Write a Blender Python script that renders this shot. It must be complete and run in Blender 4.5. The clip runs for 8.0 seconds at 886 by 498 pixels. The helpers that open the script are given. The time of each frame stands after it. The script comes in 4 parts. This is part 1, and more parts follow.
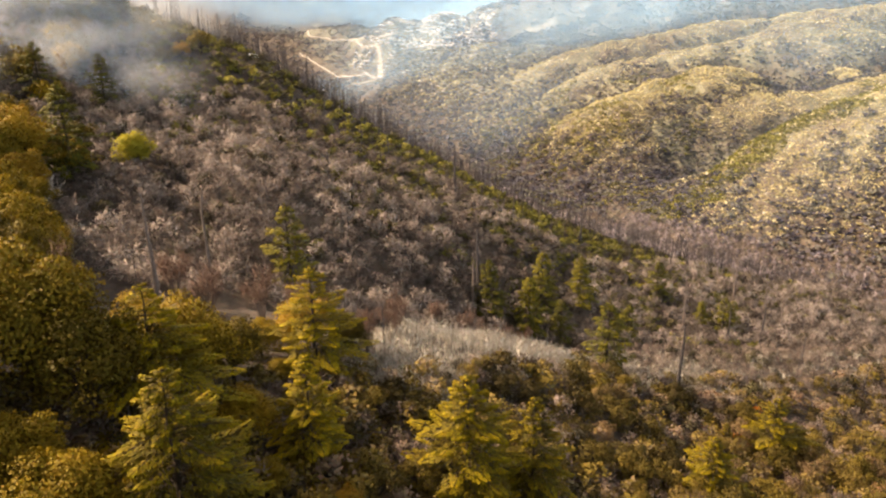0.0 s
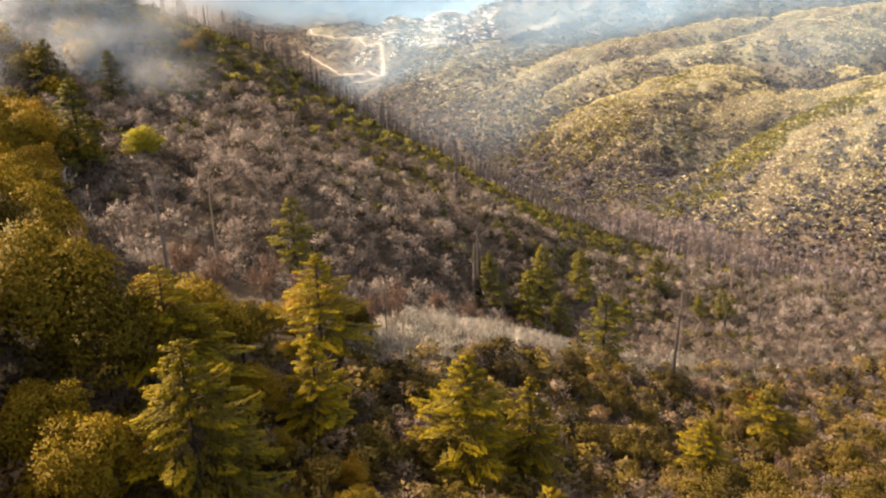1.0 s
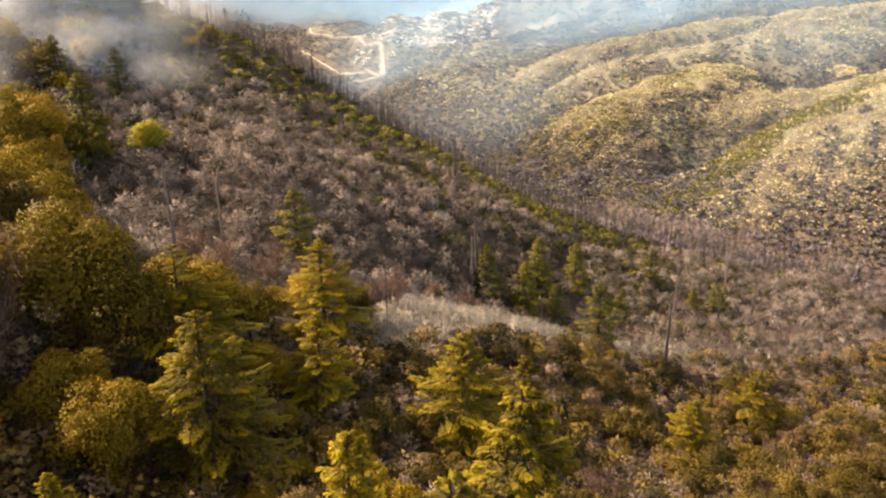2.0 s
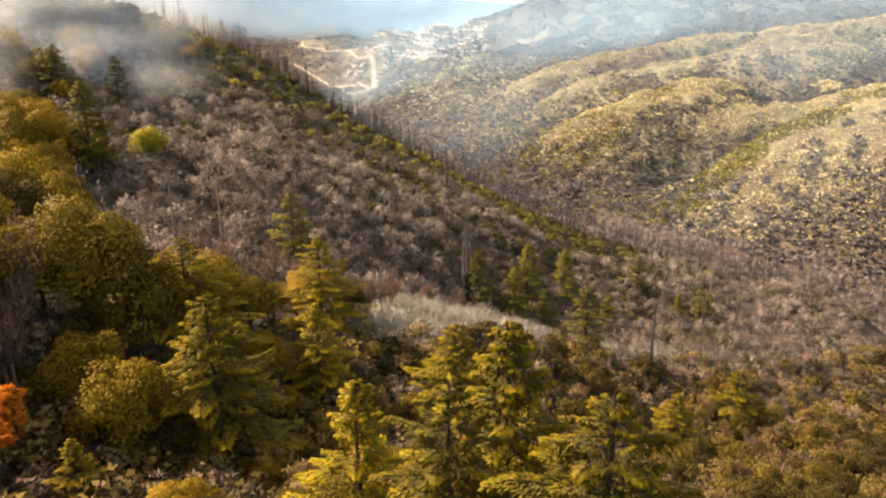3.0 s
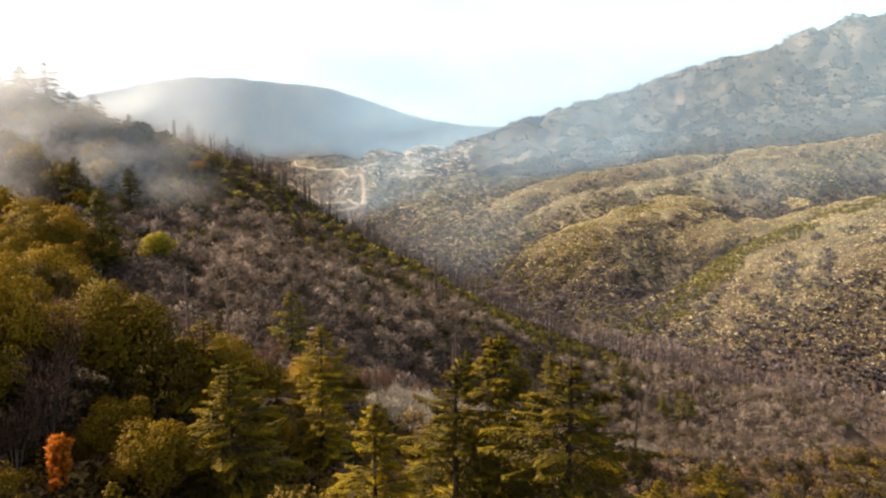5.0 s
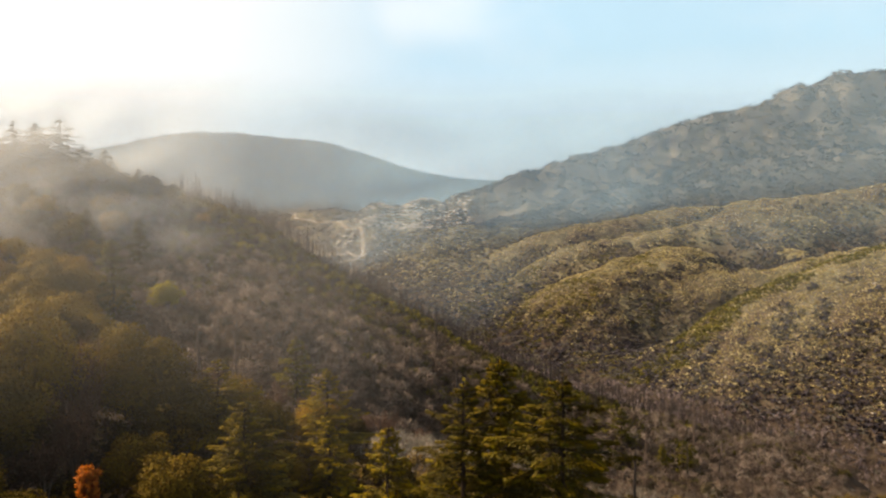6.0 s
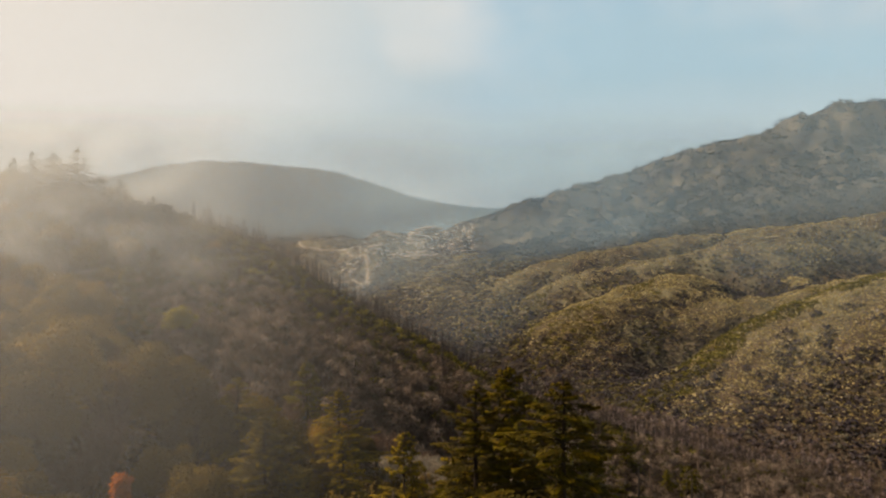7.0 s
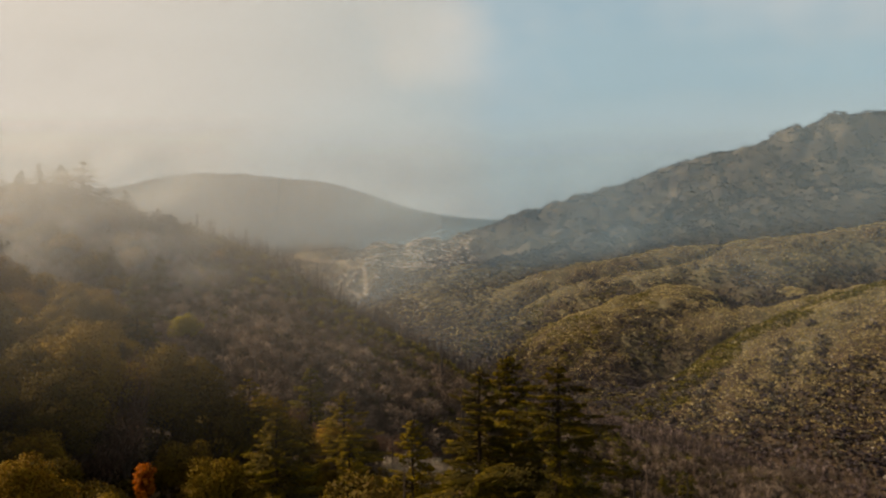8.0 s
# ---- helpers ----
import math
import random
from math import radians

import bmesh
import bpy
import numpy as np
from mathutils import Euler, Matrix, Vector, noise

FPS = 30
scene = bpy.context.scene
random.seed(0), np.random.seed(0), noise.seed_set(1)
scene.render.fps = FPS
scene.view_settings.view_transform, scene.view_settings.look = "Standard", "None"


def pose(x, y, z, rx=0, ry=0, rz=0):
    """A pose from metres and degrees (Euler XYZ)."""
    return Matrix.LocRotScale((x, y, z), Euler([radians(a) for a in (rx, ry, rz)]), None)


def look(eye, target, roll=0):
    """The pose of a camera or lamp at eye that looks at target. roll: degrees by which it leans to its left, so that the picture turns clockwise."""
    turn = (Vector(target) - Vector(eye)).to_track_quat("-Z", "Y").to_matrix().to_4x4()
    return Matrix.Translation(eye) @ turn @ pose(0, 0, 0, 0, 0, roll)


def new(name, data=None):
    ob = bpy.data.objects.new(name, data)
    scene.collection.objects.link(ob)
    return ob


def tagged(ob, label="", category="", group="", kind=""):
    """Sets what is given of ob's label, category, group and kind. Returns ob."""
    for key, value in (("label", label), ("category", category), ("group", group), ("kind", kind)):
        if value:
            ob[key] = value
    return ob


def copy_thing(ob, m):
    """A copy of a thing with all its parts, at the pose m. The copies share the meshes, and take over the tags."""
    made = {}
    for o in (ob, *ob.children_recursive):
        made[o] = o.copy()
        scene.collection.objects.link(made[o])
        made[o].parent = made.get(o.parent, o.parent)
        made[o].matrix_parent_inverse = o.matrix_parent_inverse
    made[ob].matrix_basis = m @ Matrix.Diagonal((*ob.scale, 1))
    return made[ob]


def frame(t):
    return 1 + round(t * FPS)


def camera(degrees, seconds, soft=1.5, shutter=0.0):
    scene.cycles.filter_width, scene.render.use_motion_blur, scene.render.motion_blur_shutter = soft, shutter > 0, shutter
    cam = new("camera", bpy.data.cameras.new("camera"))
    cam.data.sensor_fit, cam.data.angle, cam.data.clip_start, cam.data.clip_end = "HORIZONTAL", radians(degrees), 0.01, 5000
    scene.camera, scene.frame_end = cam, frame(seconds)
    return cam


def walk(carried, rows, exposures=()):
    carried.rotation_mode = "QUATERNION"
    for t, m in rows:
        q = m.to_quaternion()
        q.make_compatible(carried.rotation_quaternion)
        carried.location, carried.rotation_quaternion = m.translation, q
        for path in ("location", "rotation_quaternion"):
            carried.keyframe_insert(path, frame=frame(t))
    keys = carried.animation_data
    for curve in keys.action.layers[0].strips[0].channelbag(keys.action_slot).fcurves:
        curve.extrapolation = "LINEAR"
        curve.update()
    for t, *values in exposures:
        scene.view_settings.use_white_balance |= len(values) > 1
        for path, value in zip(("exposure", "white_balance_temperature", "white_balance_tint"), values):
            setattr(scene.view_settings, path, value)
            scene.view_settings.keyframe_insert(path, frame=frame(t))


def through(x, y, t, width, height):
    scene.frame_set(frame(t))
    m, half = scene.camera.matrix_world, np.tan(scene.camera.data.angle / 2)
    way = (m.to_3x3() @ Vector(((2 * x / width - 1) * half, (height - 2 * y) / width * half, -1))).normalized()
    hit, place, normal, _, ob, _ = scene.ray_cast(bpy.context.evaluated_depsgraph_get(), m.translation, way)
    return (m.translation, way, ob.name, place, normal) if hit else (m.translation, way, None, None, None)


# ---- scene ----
cam = camera(66.0, 8.0, soft=2.3)
PATH = [
    (0, (0.000, -0.000, 0.000), (0.000, 1.885, -0.668), -0.4),
    (0.5, (0.181, -2.493, -0.070), (0.179, -0.608, -0.739), -0.4),
    (1, (0.364, -4.939, -0.215), (0.357, -3.055, -0.887), -0.4),
    (1.5, (0.558, -7.548, -0.460), (0.548, -5.666, -1.135), -0.4),
    (3, (0.154, -16.329, -1.525), (0.176, -14.433, -2.162), -0.0),
    (3.5, (-0.156, -19.443, -1.932), (-0.122, -17.532, -2.519), 0.2),
    (4, (-0.497, -22.533, -2.380), (-0.453, -20.599, -2.885), 0.3),
    (4.5, (-0.886, -25.845, -2.691), (-0.830, -23.887, -3.097), 0.4),
    (6, (-2.165, -35.852, -3.097), (-2.099, -33.859, -3.255), 0.2),
    (6.5, (-2.660, -38.968, -3.205), (-2.601, -36.972, -3.315), 0.2),
    (7, (-3.150, -41.998, -3.379), (-3.096, -40.000, -3.455), 0.2),
    (7.5, (-3.588, -44.843, -3.753), (-3.534, -42.845, -3.809), 0.2),
    (8, (-4.054, -47.883, -4.167), (-3.993, -45.884, -4.209), 0.1),
]
EXPOSURES = [  # seconds, stops, kelvin, tint
    (0, 1.53, 6950, 18), (3, 1.53, 6950, 18), (4.5, 1.20, 6750, 18), (6, 0.18, 7300, 16), (6.5, -0.08, 7500, 16), (7, -0.36, 7600, 16), (8, -0.64, 7900, 16),
]
walk(cam, [(t, look(eye, target, roll)) for t, eye, target, roll in PATH], EXPOSURES)

# ---- daylight: hazy sun from the upper left, ahead of the camera ----
SUN_WAY = Vector((-0.68, 0.14, 0.66)).normalized()
sun = new("sun", bpy.data.lights.new("sun", "SUN"))
sun.data.energy, sun.data.angle, sun.data.color = 7.2, radians(1.2), (1.0, 0.87, 0.66)
sun.matrix_world = look((0, 0, 400), tuple(Vector((0, 0, 400)) - SUN_WAY))
world = bpy.data.worlds.new("world")
scene.world = world
world.use_nodes = True
wt = world.node_tree
wt.nodes.clear()
w_out, w_bg = wt.nodes.new("ShaderNodeOutputWorld"), wt.nodes.new("ShaderNodeBackground")
w_sky = wt.nodes.new("ShaderNodeTexSky")
w_sky.sky_type, w_sky.sun_disc = "NISHITA", False
w_sky.sun_elevation = math.asin(SUN_WAY.z)
w_sky.sun_rotation = math.atan2(SUN_WAY.x, SUN_WAY.y)
w_sky.air_density, w_sky.dust_density = 1.4, 0.6
w_co = wt.nodes.new("ShaderNodeTexCoord")
w_map = wt.nodes.new("ShaderNodeMapping")
w_map.inputs["Scale"].default_value = (1.0, 1.0, 1.7)
w_noise = wt.nodes.new("ShaderNodeTexNoise")
w_noise.inputs["Scale"].default_value, w_noise.inputs["Detail"].default_value, w_noise.inputs["Roughness"].default_value = 3.4, 4, 0.5
w_ramp = wt.nodes.new("ShaderNodeValToRGB")
w_ramp.color_ramp.elements[0].position, w_ramp.color_ramp.elements[1].position = 0.44, 0.72
w_ramp.color_ramp.elements[0].color, w_ramp.color_ramp.elements[1].color = (0.0, 0.0, 0.0, 1), (0.40, 0.40, 0.40, 1)
w_mix = wt.nodes.new("ShaderNodeMix")
w_mix.data_type = "RGBA"
w_mix.inputs["B"].default_value = (13.4, 13.3, 13.1, 1)
wt.links.new(w_co.outputs["Generated"], w_map.inputs["Vector"])
wt.links.new(w_map.outputs["Vector"], w_noise.inputs["Vector"])
wt.links.new(w_noise.outputs["Fac"], w_ramp.inputs["Fac"])
w_up = wt.nodes.new("ShaderNodeSeparateXYZ")
wt.links.new(w_co.outputs["Generated"], w_up.inputs["Vector"])
w_rise = wt.nodes.new("ShaderNodeMapRange")  # clouds thin out towards the horizon
w_rise.inputs["From Min"].default_value, w_rise.inputs["From Max"].default_value = 0.02, 0.30
w_thin = wt.nodes.new("ShaderNodeMath")
w_thin.operation = "MULTIPLY"
wt.links.new(w_up.outputs["Z"], w_rise.inputs["Value"])
wt.links.new(w_rise.outputs["Result"], w_thin.inputs[0])
wt.links.new(w_ramp.outputs["Color"], w_thin.inputs[1])
w_dot = wt.nodes.new("ShaderNodeVectorMath")  # white haze thickens towards the sun
w_dot.operation = "DOT_PRODUCT"
w_dot.inputs[1].default_value = Vector((-0.78, 0.60, 0.20)).normalized()
wt.links.new(w_co.outputs["Generated"], w_dot.inputs[0])
w_glow = wt.nodes.new("ShaderNodeMapRange")
w_glow.interpolation_type = "SMOOTHSTEP"
w_glow.inputs["From Min"].default_value, w_glow.inputs["From Max"].default_value, w_glow.inputs["To Max"].default_value = 0.55, 1.0, 0.78
wt.links.new(w_dot.outputs["Value"], w_glow.inputs["Value"])
w_most = wt.nodes.new("ShaderNodeMath")
w_most.operation = "MAXIMUM"
wt.links.new(w_glow.outputs["Result"], w_most.inputs[0])
w_low = wt.nodes.new("ShaderNodeMapRange")  # and towards the horizon
w_low.inputs["From Min"].default_value, w_low.inputs["From Max"].default_value = 0.0, 0.20
w_low.inputs["To Min"].default_value, w_low.inputs["To Max"].default_value = 0.62, 0.0
wt.links.new(w_up.outputs["Z"], w_low.inputs["Value"])
w_both = wt.nodes.new("ShaderNodeMath")
w_both.operation = "MAXIMUM"
wt.links.new(w_thin.outputs[0], w_both.inputs[0])
wt.links.new(w_low.outputs["Result"], w_both.inputs[1])
wt.links.new(w_both.outputs[0], w_most.inputs[1])
wt.links.new(w_most.outputs[0], w_mix.inputs["Factor"])
w_blue = wt.nodes.new("ShaderNodeMix")
w_blue.data_type = "RGBA"
w_blue.inputs["Factor"].default_value = 0.85
w_blue.inputs["B"].default_value = (5.7, 9.3, 11.9, 1)
wt.links.new(w_sky.outputs["Color"], w_blue.inputs["A"])
wt.links.new(w_blue.outputs["Result"], w_mix.inputs["A"])
w_high = wt.nodes.new("ShaderNodeMapRange")  # unseen warm grey top of the sky, added to dim and warm the fill light
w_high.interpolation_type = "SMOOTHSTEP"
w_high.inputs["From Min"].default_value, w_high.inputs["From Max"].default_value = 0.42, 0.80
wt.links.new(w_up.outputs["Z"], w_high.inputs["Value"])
w_fill_top = wt.nodes.new("ShaderNodeMix")
w_fill_top.data_type = "RGBA"
w_fill_top.inputs["B"].default_value = (5.4, 4.9, 4.4, 1)
wt.links.new(w_high.outputs["Result"], w_fill_top.inputs["Factor"])
wt.links.new(w_mix.outputs["Result"], w_fill_top.inputs["A"])
wt.links.new(w_fill_top.outputs["Result"], w_bg.inputs["Color"])
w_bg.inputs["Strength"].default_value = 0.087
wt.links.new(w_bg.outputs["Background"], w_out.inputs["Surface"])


# ---- materials ----
def material(name):
    mat = bpy.data.materials.new(name)
    mat.use_nodes = True
    return mat, mat.node_tree, mat.node_tree.nodes["Principled BSDF"]


def ramp(tree, stops):
    r = tree.nodes.new("ShaderNodeValToRGB")
    r.color_ramp.elements[0].position, r.color_ramp.elements[0].color = stops[0][0], (*stops[0][1], 1)
    r.color_ramp.elements[1].position, r.color_ramp.elements[1].color = stops[-1][0], (*stops[-1][1], 1)
    for at, c in stops[1:-1]:
        r.color_ramp.elements.new(at).color = (*c, 1)
    return r


def noise_tex(tree, scale, detail=4, rough=0.6, vector=None):
    n = tree.nodes.new("ShaderNodeTexNoise")
    n.inputs["Scale"].default_value, n.inputs["Detail"].default_value, n.inputs["Roughness"].default_value = scale, detail, rough
    if vector is not None:
        tree.links.new(vector, n.inputs["Vector"])
    return n


def mixed(tree, kind, fac, a, b):
    m = tree.nodes.new("ShaderNodeMix")
    m.data_type, m.blend_type = "RGBA", kind
    for socket, value in (("Factor", fac), ("A", a), ("B", b)):
        if hasattr(value, "is_output"):
            tree.links.new(value, m.inputs[socket])
        else:
            m.inputs[socket].default_value = value if socket == "Factor" else (*value, 1)
    return m.outputs["Result"]


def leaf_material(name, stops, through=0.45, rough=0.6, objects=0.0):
    """Foliage or twigs: tint varies from plant to plant and by patches over the hill; on conifers it also paints inner
    shade and lit tips.
    """
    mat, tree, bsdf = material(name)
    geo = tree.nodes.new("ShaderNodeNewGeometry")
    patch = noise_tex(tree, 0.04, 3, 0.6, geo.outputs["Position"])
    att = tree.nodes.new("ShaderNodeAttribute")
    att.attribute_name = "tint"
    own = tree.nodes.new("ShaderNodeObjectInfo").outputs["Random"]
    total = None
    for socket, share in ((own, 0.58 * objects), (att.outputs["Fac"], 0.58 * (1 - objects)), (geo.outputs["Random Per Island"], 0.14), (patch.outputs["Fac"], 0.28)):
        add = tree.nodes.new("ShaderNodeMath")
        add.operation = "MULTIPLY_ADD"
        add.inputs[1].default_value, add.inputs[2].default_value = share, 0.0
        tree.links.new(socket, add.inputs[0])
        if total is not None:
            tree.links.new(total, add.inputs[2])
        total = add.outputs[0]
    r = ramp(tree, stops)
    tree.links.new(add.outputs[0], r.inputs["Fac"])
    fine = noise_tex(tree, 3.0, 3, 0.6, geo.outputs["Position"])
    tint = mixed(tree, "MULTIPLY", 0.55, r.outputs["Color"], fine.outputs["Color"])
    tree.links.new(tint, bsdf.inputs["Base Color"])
    bsdf.inputs["Roughness"].default_value = rough
    bsdf.inputs["Specular IOR Level"].default_value = 0.07
    if through:
        out = tree.nodes["Material Output"]
        trans, mix = tree.nodes.new("ShaderNodeBsdfTranslucent"), tree.nodes.new("ShaderNodeMixShader")
        mix.inputs[0].default_value = through
        tree.links.new(tint, trans.inputs["Color"])
        tree.links.new(bsdf.outputs[0], mix.inputs[1])
        tree.links.new(trans.outputs[0], mix.inputs[2])
        tree.links.new(mix.outputs[0], out.inputs["Surface"])
    return mat


def bark_material(name, dark, light):
    mat, tree, bsdf = material(name)
    geo = tree.nodes.new("ShaderNodeNewGeometry")
    mp = tree.nodes.new("ShaderNodeMapping")
    mp.inputs["Scale"].default_value = (5, 5, 0.8)
    tree.links.new(geo.outputs["Position"], mp.inputs["Vector"])
    n = noise_tex(tree, 1.6, 5, 0.7, mp.outputs["Vector"])
    r = ramp(tree, [(0.3, dark), (0.7, light)])
    tree.links.new(n.outputs["Fac"], r.inputs["Fac"])
    tree.links.new(r.outputs["Color"], bsdf.inputs["Base Color"])
    bsdf.inputs["Roughness"].default_value = 0.95
    bsdf.inputs["Specular IOR Level"].default_value = 0.08
    bump = tree.nodes.new("ShaderNodeBump")
    bump.inputs["Strength"].default_value, bump.inputs["Distance"].default_value = 0.8, 0.05
    tree.links.new(n.outputs["Fac"], bump.inputs["Height"])
    tree.links.new(bump.outputs["Normal"], bsdf.inputs["Normal"])
    return mat


def ground_material():
    """Soil, burnt litter and dry grass; the grass share is stored on the ground mesh."""
    mat, tree, bsdf = material("hill_ground")
    geo = tree.nodes.new("ShaderNodeNewGeometry")
    att = tree.nodes.new("ShaderNodeAttribute")
    att.attribute_name = "grass"
    big = noise_tex(tree, 0.012, 6, 0.65, geo.outputs["Position"])
    mid = noise_tex(tree, 0.06, 8, 0.75, geo.outputs["Position"])
    fine = noise_tex(tree, 1.3, 5, 0.75, geo.outputs["Position"])
    soil = ramp(tree, [(0.3, (0.024, 0.018, 0.015)), (0.5, (0.055, 0.039, 0.028)), (0.72, (0.11, 0.080, 0.056))])
    tree.links.new(mid.outputs["Fac"], soil.inputs["Fac"])
    grass = ramp(tree, [(0.30, (0.070, 0.063, 0.056)), (0.45, (0.112, 0.099, 0.080)), (0.58, (0.175, 0.150, 0.112)), (0.72, (0.42, 0.35, 0.25))])
    tree.links.new(mid.outputs["Fac"], grass.inputs["Fac"])
    green = mixed(tree, "MIX", big.outputs["Fac"], (0.085, 0.088, 0.036), (0.18, 0.155, 0.105))
    grassy = mixed(tree, "MIX", 0.6, grass.outputs["Color"], green)
    share = tree.nodes.new("ShaderNodeMath")
    share.operation = "MULTIPLY_ADD"
    share.use_clamp = True
    share.inputs[1].default_value, share.inputs[2].default_value = 2.4, -1.2
    tree.links.new(mid.outputs["Fac"], share.inputs[0])
    total = tree.nodes.new("ShaderNodeMath")
    total.operation, total.use_clamp = "ADD", True
    tree.links.new(att.outputs["Fac"], total.inputs[0])
    tree.links.new(share.outputs[0], total.inputs[1])
    gate = tree.nodes.new("ShaderNodeMath")
    gate.operation = "MULTIPLY"
    tree.links.new(total.outputs[0], gate.inputs[0])
    tree.links.new(att.outputs["Fac"], gate.inputs[1])
    col = mixed(tree, "MIX", gate.outputs[0], soil.outputs["Color"], grassy)
    # mountain scrub, with pale rock showing through
    bush = tree.nodes.new("ShaderNodeAttribute")
    bush.attribute_name = "scrub"
    slope = noise_tex(tree, 0.014, 10, 0.70, geo.outputs["Position"])
    scrub = ramp(tree, [(0.34, (0.046, 0.042, 0.045)), (0.50, (0.080, 0.071, 0.063)), (0.60, (0.120, 0.104, 0.084)), (0.72, (0.19, 0.163, 0.135))])
    tree.links.new(slope.outputs["Fac"], scrub.inputs["Fac"])
    col = mixed(tree, "MIX", bush.outputs["Fac"], col, scrub.outputs["Color"])
    col = mixed(tree, "OVERLAY", 0.6, col, fine.outputs["Color"])
    tree.links.new(col, bsdf.inputs["Base Color"])
    bsdf.inputs["Roughness"].default_value = 0.95
    bsdf.inputs["Specular IOR Level"].default_value = 0.1
    bump = tree.nodes.new("ShaderNodeBump")
    bump.inputs["Strength"].default_value, bump.inputs["Distance"].default_value = 0.9, 0.8
    tree.links.new(fine.outputs["Fac"], bump.inputs["Height"])
    tree.links.new(bump.outputs["Normal"], bsdf.inputs["Normal"])
    return mat


GROUND = ground_material()
BARK = bark_material("bark", (0.014, 0.010, 0.007), (0.045, 0.031, 0.020))
CHAR = bark_material("charred_wood", (0.024, 0.019, 0.018), (0.075, 0.060, 0.054))
DEAD = bark_material("weathered_dead_wood", (0.05, 0.036, 0.03), (0.17, 0.125, 0.10))
# conifer ramps: low stops paint the crown's inner shade, high stops its lit tips
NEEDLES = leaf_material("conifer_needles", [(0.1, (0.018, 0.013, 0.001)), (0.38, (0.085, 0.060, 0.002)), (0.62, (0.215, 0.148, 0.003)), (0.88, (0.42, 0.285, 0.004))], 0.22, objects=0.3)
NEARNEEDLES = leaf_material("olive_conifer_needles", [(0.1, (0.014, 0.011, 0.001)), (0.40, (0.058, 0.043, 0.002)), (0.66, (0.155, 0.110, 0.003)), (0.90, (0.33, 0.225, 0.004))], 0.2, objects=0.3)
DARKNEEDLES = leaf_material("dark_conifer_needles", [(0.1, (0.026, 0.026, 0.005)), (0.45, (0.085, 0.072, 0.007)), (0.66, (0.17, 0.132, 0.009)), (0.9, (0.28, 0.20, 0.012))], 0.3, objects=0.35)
OAK = leaf_material("oak_leaves", [(0.15, (0.042, 0.028, 0.003)), (0.42, (0.120, 0.080, 0.005)), (0.68, (0.255, 0.155, 0.008)), (0.92, (0.22, 0.090, 0.018))], 0.22, objects=1.0)
SHRUB = leaf_material("shrub_leaves", [(0.1, (0.020, 0.013, 0.005)), (0.36, (0.064, 0.043, 0.010)), (0.52, (0.15, 0.100, 0.014)), (0.66, (0.18, 0.118, 0.032)), (0.80, (0.19, 0.130, 0.095)), (0.92, (0.29, 0.125, 0.030))], 0.22)
SAGE = leaf_material("dark_chaparral_leaves", [(0.1, (0.026, 0.021, 0.012)), (0.5, (0.060, 0.047, 0.026)), (0.7, (0.088, 0.070, 0.030)), (0.9, (0.14, 0.108, 0.045))], 0.2)
TWIGS = leaf_material("bare_grey_twigs", [(0.1, (0.065, 0.048, 0.040)), (0.5, (0.185, 0.140, 0.115)), (0.9, (0.39, 0.305, 0.25))], 0.25, rough=0.85)
PALE = leaf_material("pale_dry_stems", [(0.1, (0.20, 0.165, 0.13)), (0.5, (0.35, 0.295, 0.235)), (0.9, (0.54, 0.475, 0.38))], 0.3, rough=0.85)
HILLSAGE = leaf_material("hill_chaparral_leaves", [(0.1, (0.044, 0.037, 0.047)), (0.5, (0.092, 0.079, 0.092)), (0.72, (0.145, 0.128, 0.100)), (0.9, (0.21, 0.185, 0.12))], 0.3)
BRIGHTOAK = leaf_material("yellow_green_oak_leaves", [(0.1, (0.20, 0.17, 0.015)), (0.9, (0.36, 0.29, 0.025))], 0.45, objects=1.0)
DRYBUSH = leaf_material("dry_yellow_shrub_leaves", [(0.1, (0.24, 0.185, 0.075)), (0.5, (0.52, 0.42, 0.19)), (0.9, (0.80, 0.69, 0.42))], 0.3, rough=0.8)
GREENLOW = leaf_material("low_green_leaves", [(0.1, (0.058, 0.052, 0.014)), (0.5, (0.130, 0.112, 0.020)), (0.9, (0.25, 0.205, 0.032))], 0.3)
ROCK = bark_material("granite", (0.20, 0.175, 0.145), (0.40, 0.355, 0.30))
PALEROCK = bark_material("pale_granite", (0.30, 0.255, 0.21), (0.52, 0.45, 0.385))
DIRT = bark_material("pale_dirt_road", (0.17, 0.14, 0.11), (0.26, 0.22, 0.175))
WHITEWALL = bark_material("white_painted_wall", (0.72, 0.71, 0.69), (0.84, 0.83, 0.81))
ROOFING = bark_material("grey_roofing", (0.30, 0.29, 0.29), (0.45, 0.44, 0.43))
SHRUBLEAF = leaf_material("near_shrub_leaves", [(0.1, (0.028, 0.020, 0.007)), (0.40, (0.074, 0.051, 0.009)), (0.60, (0.145, 0.096, 0.014)), (0.78, (0.15, 0.093, 0.050)), (0.92, (0.26, 0.110, 0.026))], 0.22, objects=1.0)
BROWNTWIGS = leaf_material("bare_brown_twigs", [(0.1, (0.050, 0.035, 0.028)), (0.5, (0.140, 0.101, 0.080)), (0.9, (0.28, 0.208, 0.16))], 0.25, rough=0.85)
GREYTWIGS = leaf_material("bare_purple_grey_twigs", [(0.1, (0.105, 0.080, 0.083)), (0.5, (0.230, 0.180, 0.180)), (0.9, (0.41, 0.325, 0.305))], 0.25, rough=0.85)
REDTWIGS = leaf_material("bare_reddish_twigs", [(0.1, (0.085, 0.050, 0.036)), (0.5, (0.215, 0.135, 0.100)), (0.9, (0.38, 0.26, 0.20))], 0.25, rough=0.85)
